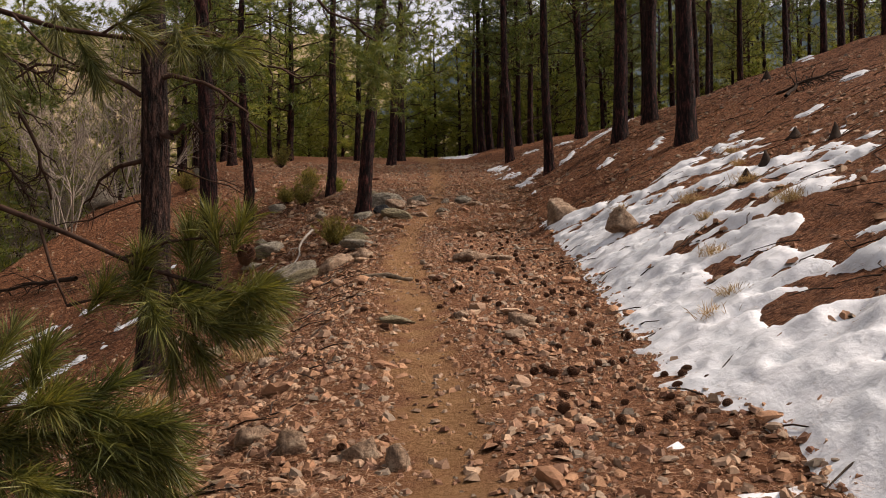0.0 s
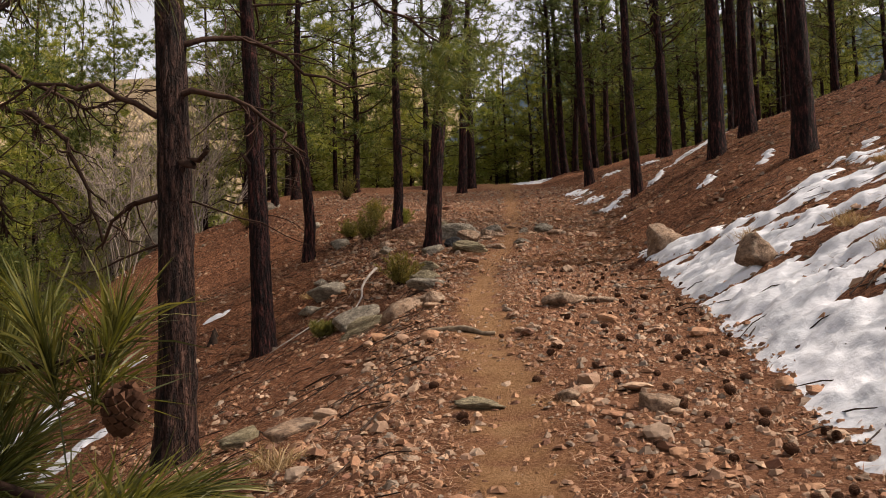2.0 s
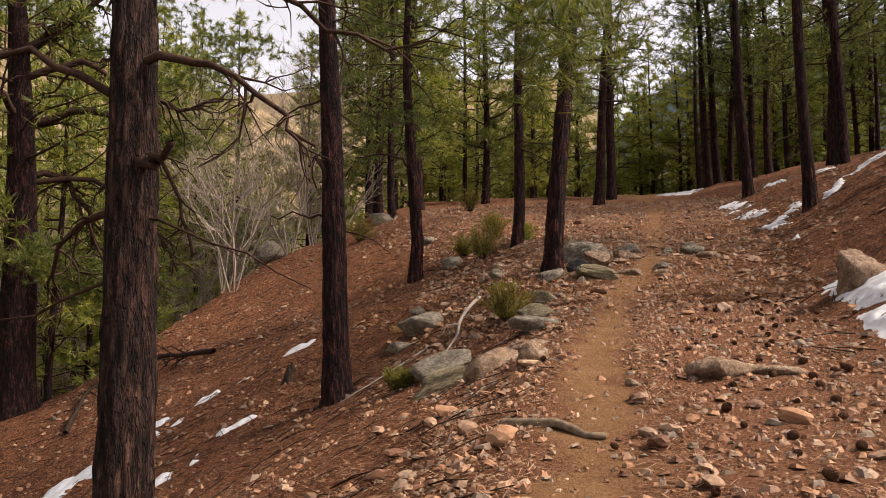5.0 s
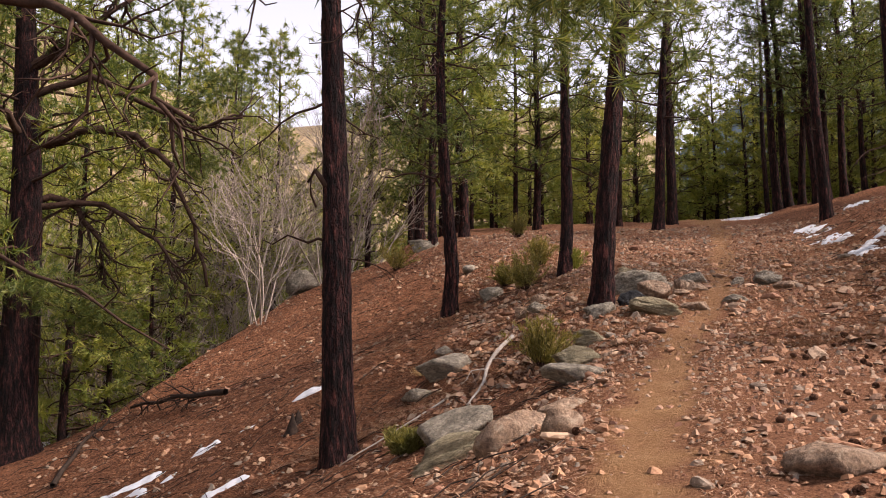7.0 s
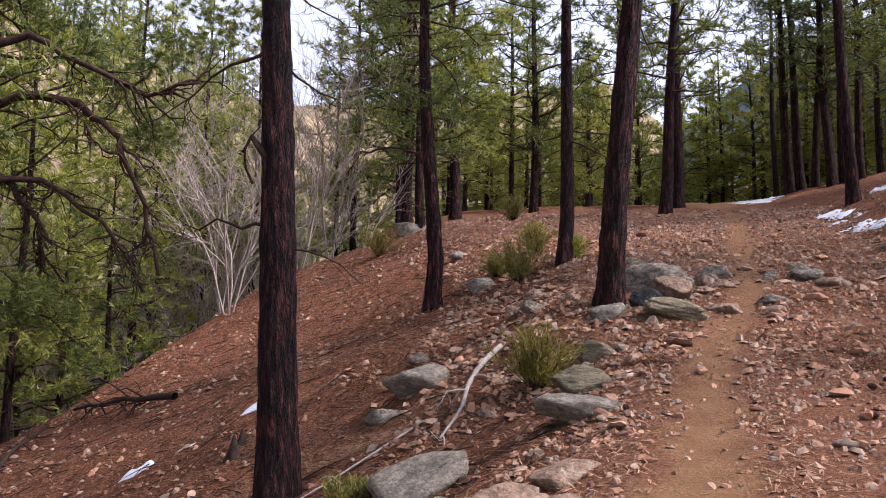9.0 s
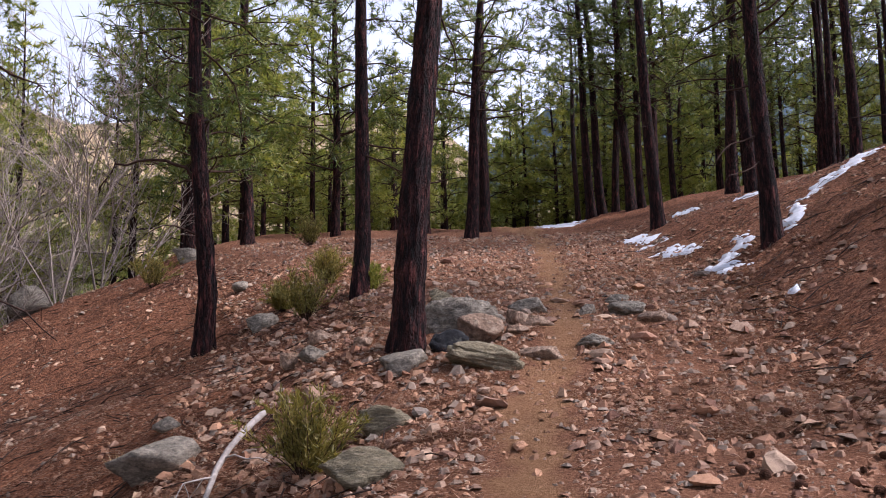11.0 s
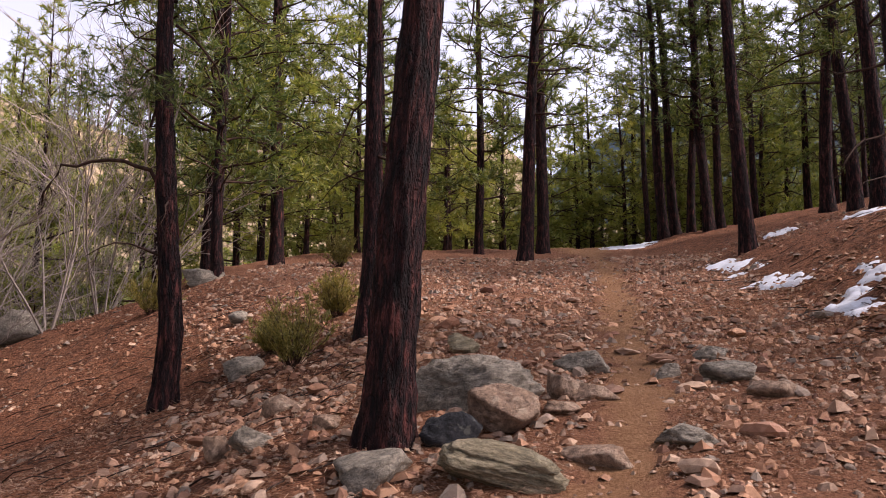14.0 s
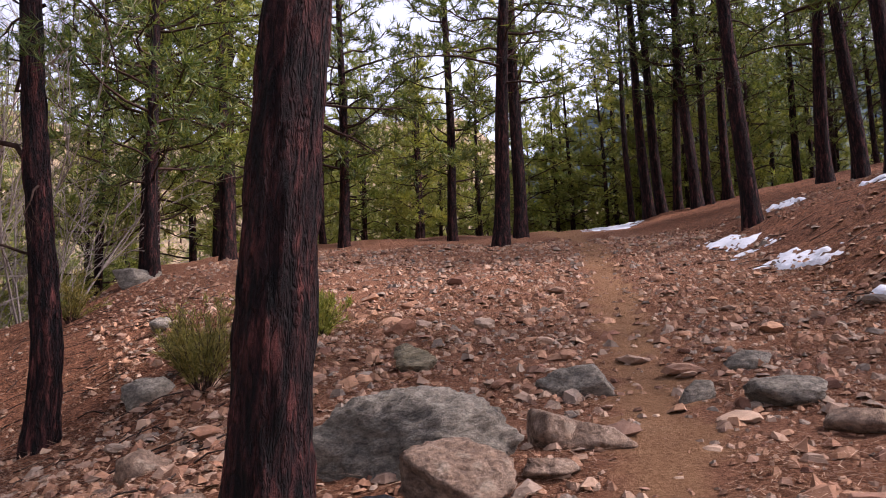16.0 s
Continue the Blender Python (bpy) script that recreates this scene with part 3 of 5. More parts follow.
# the pines that stand beside the trail
T1 = pine(-3.95, 12.2, 0.42, 14, (-0.5, 0), (TALL[0], 14), 1, True, 5, (2.2, 5.5), label="large pine with grey-brown furrowed bark and crooked dead branches", bark=GREY_BARK, dead_len=1.3)
T2 = pine(-5.15, 19.95, 0.42, 14, (-2.6, 0), (TALL[1], 14), 2, True, 6, (2.5, 6.5), bend=0.02, label="straight pine with dark red-brown bark and broken stubs")
T3 = pine(-6.25, 28.4, 0.33, 12, (-1.0, 0), (TALL[0], 14), 3, True, 7, (1.8, 5.5), bend=0.12, label="slender pine with a forked knee and dark bark")
T4 = pine(-3.68, 29.07, 0.29, 13, (1.0, 0), (TALL[1], 14), 4, False, 8, (2.0, 6.0), label="slim straight pine with dark bark")
T5 = pine(-2.1, 23.6, 0.37, 14, (4.4, 0), (TALL[0], 14), 5, True, 6, (3.4, 7.0), bend=0.03, label="leaning pine with thick purple-brown plated bark beside boulders")
OLD = pine(-16.0, 26.0, 0.92, 18, (-3, 0), (HIGH[1], 14), 6, True, 10, (1.5, 6.0), label="old pine with thick gnarled crooked branches", dead_len=1.8)
pine(-2.43, 41.4, 0.38, 15, (3.4, 0), (HIGH[1], 14), 7, label="tall pine with dark trunk beyond the stony bench")
pine(-2.3, 48.0, 0.44, 16, (0.2, 0), (HIGH[0], 14), 8)
pine(2.45, 56.0, 0.44, 18, (-2.0, 0), (TALL[1], 14), 9, label="twin-stemmed dark pine beside the trail")
pine(3.0, 56.4, 0.44, 18, (-2.6, 0), (TALL[0], 14), 10, label="twin-stemmed dark pine beside the trail")
pine(2.84, 37.8, 0.36, 16, (-2.4, 0), (TALL[0], 14), 11)
pine(3.5, 29.3, 0.33, 15, (-1.6, 0), (TALL[1], 14), 12, label="straight dark pine at the foot of the bank")
pine(7.0, 44.4, 0.44, 17, (-2.6, 0), (HIGH[1], 14), 13)
pine(6.1, 39.2, 0.42, 16, (-1.4, 0), (HIGH[0], 14), 14)
pine(5.58, 27.9, 0.46, 16, (-0.2, 0), (HIGH[0], 14), 15)
pine(5.84, 21.4, 0.46, 16, (0.2, 0), (HIGH[1], 14), 16, label="stout pine with reddish bark on the needle-covered slope")
pine(7.1, 30.5, 0.52, 16, (1.5, 0), (HIGH[0], 14), 17)
for hx, hy, hd, hs in ((3.6, 55.8, 0.38, 24), (4.2, 54.9, 0.46, 25), (4.75, 55.2, 0.36, 26), (5.5, 55.5, 0.4, 27), (7.8, 50.6, 0.5, 29)):
    pine(hx, hy, hd, 16, ((hs % 5) * 1.2 - 2.6, 0), (HIGH[hs % 2], 14), hs, dead=5, label="tall dark pine standing on the needle-covered hillside")
pine(-10.4, 43.8, 0.46, 17, (-1.5, 0), (MID_BRIGHT[0], 13), 18, label="pine with long live side branches on the bench")
pine(-9.85, 38.2, 0.30, 15, (-1.0, 0), (MID[1], 13), 19)
pine(-11.2, 40.6, 0.40, 16, (0.0, 0), (MID[0], 13), 20)
pine(-11.6, 47.0, 0.36, 17, (0.0, 0), (MID_BRIGHT[1], 13), 21)
pine(-8.6, 50.0, 0.36, 17, (0.0, 0), (MID[1], 13), 22)
pine(-5.0, 52.0, 0.36, 17, (0.0, 0), (MID[0], 13), 23)


def own_limb(tree, line, r0, seed, twigs=10, twig_len=0.7, tufts=0, label="thick crooked bare limb"):
    """A limb along the given points, in metres from the tree's foot."""
    rng = random.Random(seed)
    pts = [Vector(line[0])]
    for a, b in zip(line, line[1:]):
        a, b = Vector(a), Vector(b)
        pts += [a.lerp(b, k / 3) + Vector((rng.gauss(0, 0.04), rng.gauss(0, 0.04), rng.gauss(0, 0.05))) for k in (1, 2, 3)]
    limb_part("limb", pts, r0, tree, rng, twigs, LIMB, 0.3, twig_len, label)
    if tufts:
        s = Soup()
        for _ in range(tufts):
            p = pts[rng.randint(len(pts) // 2, len(pts) - 1)] + Vector((rng.gauss(0, 0.35), rng.gauss(0, 0.35), rng.gauss(-0.1, 0.3)))
            s.tuft(p, Vector((rng.gauss(0, 1), rng.gauss(0, 1), rng.gauss(0.2, 0.6))).normalized(), 26, 0.19, 0.011, rng, 0.7)
        tagged(s.make("foliage", NEEDLES, tree, smooth=False), kind="stuff")


def hanging_needles(tree, centre, size, tufts, seed, width=0.009):
    """A loose mass of long needles at the end of a bough."""
    rng, s = random.Random(seed), Soup()
    for _ in range(tufts):
        p = Vector([c + rng.gauss(0, 0.55) * h for c, h in zip(centre, size)])
        d = Vector((rng.gauss(0, 1), rng.gauss(0, 1), rng.gauss(-0.2, 0.6))).normalized()
        s.tuft(p, d, 30, 0.19, width, rng, 0.6)
        s.tube([p - d * 0.25, p], [0.006, 0.004], 3, False)
    return tagged(s.make("foliage", NEEDLES, tree, smooth=False), kind="stuff")


# gnarled limbs of the old pine, mostly towards the trail
for k, (line, r0) in enumerate(((((0, 0, 5.9), (0.9, 0.5, 6.4), (1.9, 0.9, 6.3), (2.6, 1.0, 5.6), (3.0, 1.2, 4.4), (3.3, 1.2, 3.2)), 0.075), (((0, 0, 5.0), (0.5, 0.5, 5.0), (1.0, 0.9, 4.4), (1.2, 1.0, 3.4)), 0.07), (((0, 0, 7.6), (0.9, 0.3, 8.2), (2.0, 0.6, 9.0)), 0.09),
                                (((0, 0, 7.0), (1.2, 0.5, 7.5), (2.0, 0.8, 6.9), (3.0, 1.3, 6.4), (3.9, 1.4, 6.5)), 0.06), (((0, 0, 4.8), (1.2, 0.8, 4.9), (2.2, 1.2, 4.1), (2.7, 1.6, 3.0)), 0.055), (((0, 0, 4.2), (-0.8, -0.9, 4.6), (-1.6, -1.6, 3.9)), 0.06),
                                (((0, 0, 6.2), (0.2, -1.0, 6.6), (0.6, -1.9, 6.0), (1.2, -2.4, 4.9)), 0.06))):
    own_limb(OLD, [tuple(c * 1.25 for c in p) for p in line], r0 * 1.7, 300 + k, 20, 1.1, 46 if k in (1, 4, 6) else 12)
for k, (p, h) in enumerate((((2.3, 2.3, 8.7), (1.0, 1.0, 0.5)), ((1.3, 1.4, 9.8), (1.2, 1.0, 0.6)), ((3.1, 2.8, 7.4), (0.8, 0.8, 0.5)), ((0.9, -0.8, 4.0), (0.9, 0.9, 0.5)), ((1.8, 0.4, 3.4), (0.9, 0.8, 0.5)),
                            ((-1.0, -1.4, 8.6), (1.0, 1.0, 0.6)), ((-0.6, -1.6, 5.2), (0.9, 0.9, 0.6)), ((3.4, 3.2, 9.6), (1.1, 1.1, 0.5)), ((0.4, 0.6, 11.2), (1.6, 1.4, 0.7)), ((2.4, 2.6, 11.4), (1.5, 1.4, 0.6)), ((-1.2, -1.0, 10.4), (1.3, 1.3, 0.6)), ((4.3, 4.2, 10.6), (1.0, 1.0, 0.5)))):
    hanging_needles(OLD, p, h, 130, 360 + k, 0.019)
hanging_needles(T3, (-0.5, -0.4, 4.3), (1.0, 0.7, 0.3), 55, 380)
own_limb(OLD, ((0, 0, 4.6), (1.0, 0.5, 4.2), (1.8, 0.9, 3.3)), 0.05, 310, 12, 0.8, 110, "live bough with hanging needles")
own_limb(OLD, ((0, 0, 3.8), (1.4, 0.9, 3.3), (2.4, 1.6, 2.4)), 0.05, 311, 12, 0.8, 110, "live bough with hanging needles")
# the arching branch and stubs of the nearer pines
own_limb(T3, ((0, 0, 3.0), (-0.4, -0.1, 3.35), (-1.1, -0.2, 3.45), (-1.5, -0.3, 3.2), (-1.75, -0.3, 2.85)), 0.035, 320, 4, 0.4, 0, "arching bare branch")
own_limb(T3, ((0, 0, 3.1), (-0.12, 0, 3.4), (-0.15, 0, 3.9), (-0.3, 0, 4.2)), 0.05, 321, 2, 0.3, 0, "broken fork")
own_limb(T2, ((0, 0, 3.75), (-0.35, -0.15, 3.95)), 0.07, 322, 0, 0.2, 0, "thick broken stub")
own_limb(T2, ((-0.2, -0.15, 3.5), (-0.25, -0.3, 3.9), (0.05, -0.35, 4.15)), 0.016, 323, 2, 0.25, 0, "pale dead twig")
own_limb(T2, ((0, 0, 3.0), (-0.5, -0.1, 3.05), (-1.0, -0.2, 3.15)), 0.025, 324, 3, 0.4, 0, "bare side branch")
for k, line in enumerate((((0, 0, 4.1), (0.6, -0.1, 4.15), (1.1, -0.1, 3.8), (1.5, 0.0, 3.3)), ((0, 0, 3.25), (0.35, -0.15, 3.4), (0.5, -0.2, 3.45)), ((0, 0, 3.9), (-0.5, -0.2, 4.1), (-1.2, -0.3, 4.3), (-1.9, -0.3, 4.0)),
                          ((0, 0, 4.6), (0.5, 0.2, 4.9), (1.2, 0.3, 4.7), (1.9, 0.5, 4.2)), ((0, 0, 3.0), (-0.6, 0.3, 2.9), (-1.2, 0.6, 2.4)))):
    own_limb(T1, line, 0.04 if k != 1 else 0.06, 330 + k, 9 if k != 1 else 0, 0.6)
# the live bough of the large pine that hangs over the trail
own_limb(T1, ((0, 0, 6.4), (1.0, 0.7, 6.3), (2.0, 1.4, 5.8), (2.8, 1.9, 5.2), (3.2, 2.1, 4.7)), 0.035, 350, 14, 0.6, 0, "long live bough over the trail")
hanging_needles(T1, (2.95, 2.0, 4.75), (0.55, 0.6, 0.5), 150, 351)
# low live boughs of the leaning pine
for k, line in enumerate((((0, 0, 5.2), (0.6, -0.5, 5.0), (1.0, -0.9, 4.6)), ((0, 0, 4.9), (-0.6, -0.6, 4.9), (-1.1, -0.9, 4.6)), ((0, 0, 5.6), (0.2, -0.9, 5.4), (0.3, -1.6, 4.9)))):
    own_limb(T5, line, 0.03, 340 + k, 8, 0.5, 60, "live bough with long needles")


# ---- woods beyond ----
def pine_copies(protos, spots, unit_scale=(0.8, 1.15)):
    for (x, y), k in zip(spots, range(len(spots))):
        p = protos[k % len(protos)]
        s = random.Random(k * 13 + int(x * 7)).uniform(*unit_scale)
        c = copy_thing(p, pose(x, y, at(x, y) - 0.1, 0, random.Random(k).uniform(-2, 2), k * 77) @ Matrix.Diagonal((s, s, s, 1)))
        c.scale = (s, s, s)


def scatter(count, x0, x1, y0, y1, gap, seed, keep=lambda x, y: True):
    rng, out = random.Random(seed), []
    for _ in range(count * 30):
        x, y = rng.uniform(x0, x1), rng.uniform(y0, y1)
        if len(out) < count and keep(x, y) and all((x - a) ** 2 + (y - b) ** 2 > gap * gap for a, b in out):
            out.append((x, y))
    return out


right_protos = [pine(9.8, 42.5, 0.36, 17, (0, 0), (TALL[0], 14), 51, dead=5, label="tall straight pine on the hillside"), pine(10.6, 47.0, 0.3, 16, (1, 0), (TALL[1], 14), 52, dead=5, label="tall straight pine on the hillside"),
                pine(7.2, 61.0, 0.34, 16, (-1, 0), (HIGH[0], 14), 53, dead=5, label="tall straight pine on the hillside")]
hill = lambda x, y: (y > 59 and x > 1.5) or x > 9.6 + max(0, 34 - y) * 0.3
pine_copies(right_protos, scatter(62, 2.2, 34.0, 26.0, 82.0, 2.5, 5, hill))
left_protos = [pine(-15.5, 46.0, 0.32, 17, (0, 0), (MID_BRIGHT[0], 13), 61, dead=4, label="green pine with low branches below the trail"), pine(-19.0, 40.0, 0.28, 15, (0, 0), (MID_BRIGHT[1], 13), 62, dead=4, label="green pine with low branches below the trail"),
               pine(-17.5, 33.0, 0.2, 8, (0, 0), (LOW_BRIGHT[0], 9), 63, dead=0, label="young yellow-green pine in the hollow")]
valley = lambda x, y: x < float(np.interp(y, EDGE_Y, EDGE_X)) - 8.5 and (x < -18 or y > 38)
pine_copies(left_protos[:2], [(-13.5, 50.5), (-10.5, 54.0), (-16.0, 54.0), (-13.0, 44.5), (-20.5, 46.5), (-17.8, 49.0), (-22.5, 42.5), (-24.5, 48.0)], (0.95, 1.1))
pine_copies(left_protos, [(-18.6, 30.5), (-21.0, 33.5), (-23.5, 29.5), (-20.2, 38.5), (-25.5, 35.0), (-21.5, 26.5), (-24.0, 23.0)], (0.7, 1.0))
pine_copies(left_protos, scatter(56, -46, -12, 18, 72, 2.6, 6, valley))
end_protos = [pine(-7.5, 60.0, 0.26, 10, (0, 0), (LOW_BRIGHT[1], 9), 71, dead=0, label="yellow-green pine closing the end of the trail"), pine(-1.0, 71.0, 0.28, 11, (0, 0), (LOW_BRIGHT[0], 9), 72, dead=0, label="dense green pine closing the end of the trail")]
pine_copies(end_protos, [(-3.2, 66.5), (-0.6, 68.0), (1.3, 66.8), (3.2, 69.0), (-5.2, 64.5), (5.4, 67.5)], (0.9, 1.25))
pine_copies(end_protos, scatter(60, -18, 13, 57, 88, 1.9, 7, lambda x, y: y > 67 + 0.4 * abs(x) or x < -6.5))


pine_copies(end_protos + left_protos[1:2], scatter(34, 3.5, 34, 58, 86, 2.4, 17, lambda x, y: y > 60 + 0.1 * x), (0.9, 1.3))


def woods(name, spots, crowns, mat, label, seed):
    """Far pines too many to count, as one mesh."""
    rng, vs, fs, base = np.random.RandomState(seed), [], [], 0
    arrays = []
    for w, g in crowns:
        v = np.empty(len(g.vertices) * 3)
        g.vertices.foreach_get("co", v)
        f = np.empty(len(g.polygons) * 3, int)
        g.polygons.foreach_get("vertices", f)
        t = Soup()
        t.tube([Vector((0, 0, -0.5)), Vector((0, 0, 6)), Vector((0, 0, 12))], [0.2, 0.13, 0.03], 5, False)
        arrays.append((v.reshape(-1, 3), f.reshape(-1, 3), np.array([tuple(p) for p in t.v]), np.array([tri for q in t.f for tri in ((q[0], q[1], q[2]), (q[0], q[2], q[3]))])))
    slots = []
    for k, (x, y) in enumerate(spots):
        cv, cf, tv, tf = arrays[k % len(arrays)]
        a, s = rng.uniform(0, 6.28), rng.uniform(0.65, 1.2)
        for v, f, m in ((cv, cf, 0), (tv, tf, 1)):
            p = v * s
            vs.append(np.stack([p[:, 0] * math.cos(a) - p[:, 1] * math.sin(a) + x, p[:, 0] * math.sin(a) + p[:, 1] * math.cos(a) + y, p[:, 2] + float(land(x, y)) - 0.1], 1))
            fs.append(f + base)
            slots += [m] * len(f)
            base += len(v)
    ob = mesh_object(name, np.concatenate(vs).tolist(), np.concatenate(fs).tolist(), [mat, LIMB], slots=slots, smooth=False)
    return tagged(ob, label, "woods", kind="stuff")


woods("far_woods", scatter(150, -120, -38, 10, 190, 3.6, 8), FAR, NEEDLES, "dark green pine woods on the far slope", 1)
# sunlight on these pines comes from their lighter needle colour
woods("far_woods", scatter(150, -110, -36, 10, 170, 3.6, 18), FAR, BRIGHT, "pines on the far slope coloured a sunlit yellow-green", 2)
woods("far_woods", scatter(110, -45, 42, 82, 170, 3.0, 9), FAR, NEEDLES, "dense pine woods beyond the trail's end", 3)


def far_hill():
    """A wooded ridge far beyond the trail's end, falling away to one side."""
    xs, rows = np.arange(-260, 330, 5.0), 14
    verts, faces = [], []
    for j in range(rows):
        for x in xs:
            top = float(np.interp(x, (-260, -120, -50, -10, 30, 120, 330), (70, 88, 112, 150, 176, 195, 180)))
            h = top * j / (rows - 1)
            verts.append((x, 470 + 90 * j / rows + 8 * noise.noise(Vector((x * 0.05, h * 0.05, 0))), h - 10 + 7 * noise.noise(Vector((x * 0.13, h * 0.1, 3)))))
    w = len(xs)
    for j in range(rows - 1):
        for i in range(w - 1):
            faces.append((j * w + i, j * w + i + 1, (j + 1) * w + i + 1, (j + 1) * w + i))
    return tagged(mesh_object("far_hill", verts, faces, RIDGE), "wooded ridge far behind the pines, its colour tinted blue-green for haze", "hill", kind="structure")


far_hill()


def bare_tree(x, y, height, seed, stems=4):
    """A leafless, many-stemmed pale tree."""
    rng = random.Random(seed)
    tree = new("bare_tree")
    tree.location = (x, y, at(x, y) - 0.1)

    def grow(s, p, d, length, r, depth):
        pts = wander(p, d, length, 5, rng, 0.12, -0.015)
        s.tube(pts, [r * (1 - 0.1 * k) for k in range(6)], 5 if depth < 1 else 3, False)
        if depth < 3:
            for _ in range(5 if depth == 2 else 4):
                j = rng.randint(1, 5)
                grow(s, pts[j], (pts[j] - pts[j - 1]).normalized() + Vector((rng.gauss(0, 0.45), rng.gauss(0, 0.45), rng.gauss(0.1, 0.3))), length * rng.uniform(0.5, 0.75), r * 0.6, depth + 1)

    for i in range(stems):
        s, az = Soup(), i * 2.2 + rng.random()
        grow(s, Vector((0.1 * math.cos(az), 0.1 * math.sin(az), 0)), Vector((0.35 * math.cos(az), 0.35 * math.sin(az), 1)), height * rng.uniform(0.4, 0.55), 0.02 * height / 6, 0)
        s.make("stem", PALE, tree)
    return tagged(tree, "leafless pale grey tree with many thin branches", "bare tree", "bare trees in the hollow")


bare_protos = [bare_tree(-13.2, 36.3, 9, 91), bare_tree(-16.5, 40.5, 10.5, 92), bare_tree(-15.0, 35.0, 8.5, 93, 5)]
for k, (x, y) in enumerate(((-14.0, 33.6), (-12.9, 38.6), (-17.5, 37.5), (-14.6, 40.0))):
    copy_thing(bare_protos[k % 3], pose(x, y, at(x, y) - 0.1, 0, 0, 50 + k * 83))
for k, (x, y) in enumerate(scatter(32, -32, -14.0, 26, 54, 2.0, 12, lambda x, y: x < float(np.interp(y, EDGE_Y, EDGE_X)) - 8 and y - x > 54)):
    copy_thing(bare_protos[k % 3], pose(x, y, at(x, y) - 0.1, 0, 0, k * 61))


# ---- rocks ----
def rock_mesh(name, seed, sub, size, mat, facets=14, rough=0.06):
    """A faceted, worn rock with the given full size."""
    rng = random.Random(seed)
    bm = bmesh.new()
    bmesh.ops.create_icosphere(bm, subdivisions=sub, radius=1.0)
    cuts = []
    for _ in range(facets):
        d = Vector((rng.gauss(0, 1), rng.gauss(0, 1), rng.gauss(0, 1))).normalized()
        cuts.append((d, rng.uniform(0.48, 0.85)))
    layered = mat.name == "banded_slab"
    for v in bm.verts:
        p = v.co.normalized()
        p = p * min([1.15] + [c / p.dot(d) for d, c in cuts if p.dot(d) > 0.05])
        p *= 1 + rough * noise.noise(p * 2.1 + Vector((seed, 0, 0))) + rough * 0.4 * noise.noise(p * 6 + Vector((0, seed, 0))) + 0.5 * rough * noise.noise(p * 13 + Vector((0, 0, seed))) - 0.7 * rough * max(0.0, 0.22 - abs(noise.noise(p * 3.1 + Vector((seed, seed, 0))))) / 0.22
        if layered:
            k = 1 + 0.16 * noise.noise(Vector((round(p.z * 5.5) * 3.7, seed, 0.3)))
            p.x, p.y = p.x * k, p.y * k
        v.co = Vector((p.x * size[0] * 0.62, p.y * size[1] * 0.62, p.z * size[2] * 0.66))
    me = bpy.data.meshes.new(name)
    bm.to_mesh(me)
    bm.free()
    me.materials.append(mat)
    me.polygons.foreach_set("use_smooth", [sub > 2] * len(me.polygons))
    return me


def boulder(x, y, size, mat, seed, turn=0, tip=(0, 0), sink=0.3, label="", sub=4, name="boulder", facets=14, rough=0.07):
    ob = new(name, rock_mesh(name, seed, sub, size, mat, facets, rough))
    ob.matrix_basis = pose(x, y, at(x, y) + size[2] * (0.5 - sink), tip[0], tip[1], turn)
    return tagged(ob, label, "rock")


# the group round the leaning pine
boulder(-1.62, 24.5, (0.8, 0.48, 0.42), GREY_ROCK, 1, 6, (0, -5), 0.36, "large smooth grey boulder banded with white beside the leaning pine", 5, facets=2, rough=0.11)
boulder(-1.27, 23.9, (0.56, 0.46, 0.31), TAN_ROCK, 2, 20, (0, 8), 0.3, "tan granite boulder in front of the grey boulder", 5)
boulder(-1.63, 23.55, (0.45, 0.32, 0.27), BLACK_ROCK, 3, 10, (0, 0), 0.3, "small black rock among the boulders", 4)
boulder(-1.2, 22.85, (0.6, 0.46, 0.24), SLAB_ROCK, 4, -15, (6, 14), 0.3, "flat yellowish slab with layered bands", 5, facets=7)
boulder(-2.02, 22.95, (0.58, 0.45, 0.26), GREY_ROCK, 5, 30, (0, -14), 0.3, "grey flat rock at the pine's foot", 4)
boulder(-0.62, 23.35, (0.66, 0.36, 0.2), TAN_ROCK, 6, -22, (0, 6), 0.4, "long tan slab beside the footpath", 4)
boulder(-0.72, 26.2, (0.66, 0.34, 0.26), GREY_ROCK, 7, -30, (0, 8), 0.35, "long grey rock beside the footpath", 4)
boulder(-0.88, 24.8, (0.32, 0.28, 0.3), TAN_ROCK, 8, 0, (0, 0), 0.3, "brown upright rock near the footpath", 4)
boulder(-0.62, 24.75, (0.34, 0.26, 0.2), TAN_ROCK, 38, 20, (0, 0), 0.3, "pinkish rock near the footpath", 4)
boulder(-0.85, 24.3, (0.3, 0.24, 0.09), TAN_ROCK, 39, 5, (0, 4), 0.2, "flat pale tan stone near the footpath", 4)
boulder(0.08, 25.9, (0.24, 0.2, 0.24), GREY_ROCK, 9, 0, (0, 0), 0.3, "grey stone on the trail", 3)
boulder(0.63, 25.7, (0.58, 0.3, 0.18), GREY_ROCK, 10, 6, (0, 4), 0.35, "flat grey-blue rock in the trail", 4)
boulder(0.58, 26.85, (0.42, 0.3, 0.18), GREY_ROCK, 11, 10, (0, 0), 0.35, "grey rock in the trail", 3)
boulder(-2.03, 27.0, (0.42, 0.3, 0.26), SLAB_ROCK, 12, 10, (0, -10), 0.3, "olive-grey angular rock on the bench", 4)
boulder(0.0, 23.6, (0.48, 0.3, 0.14), GREY_ROCK, 13, -20, (0, 6), 0.3, "dark flat rock in the footpath", 4)
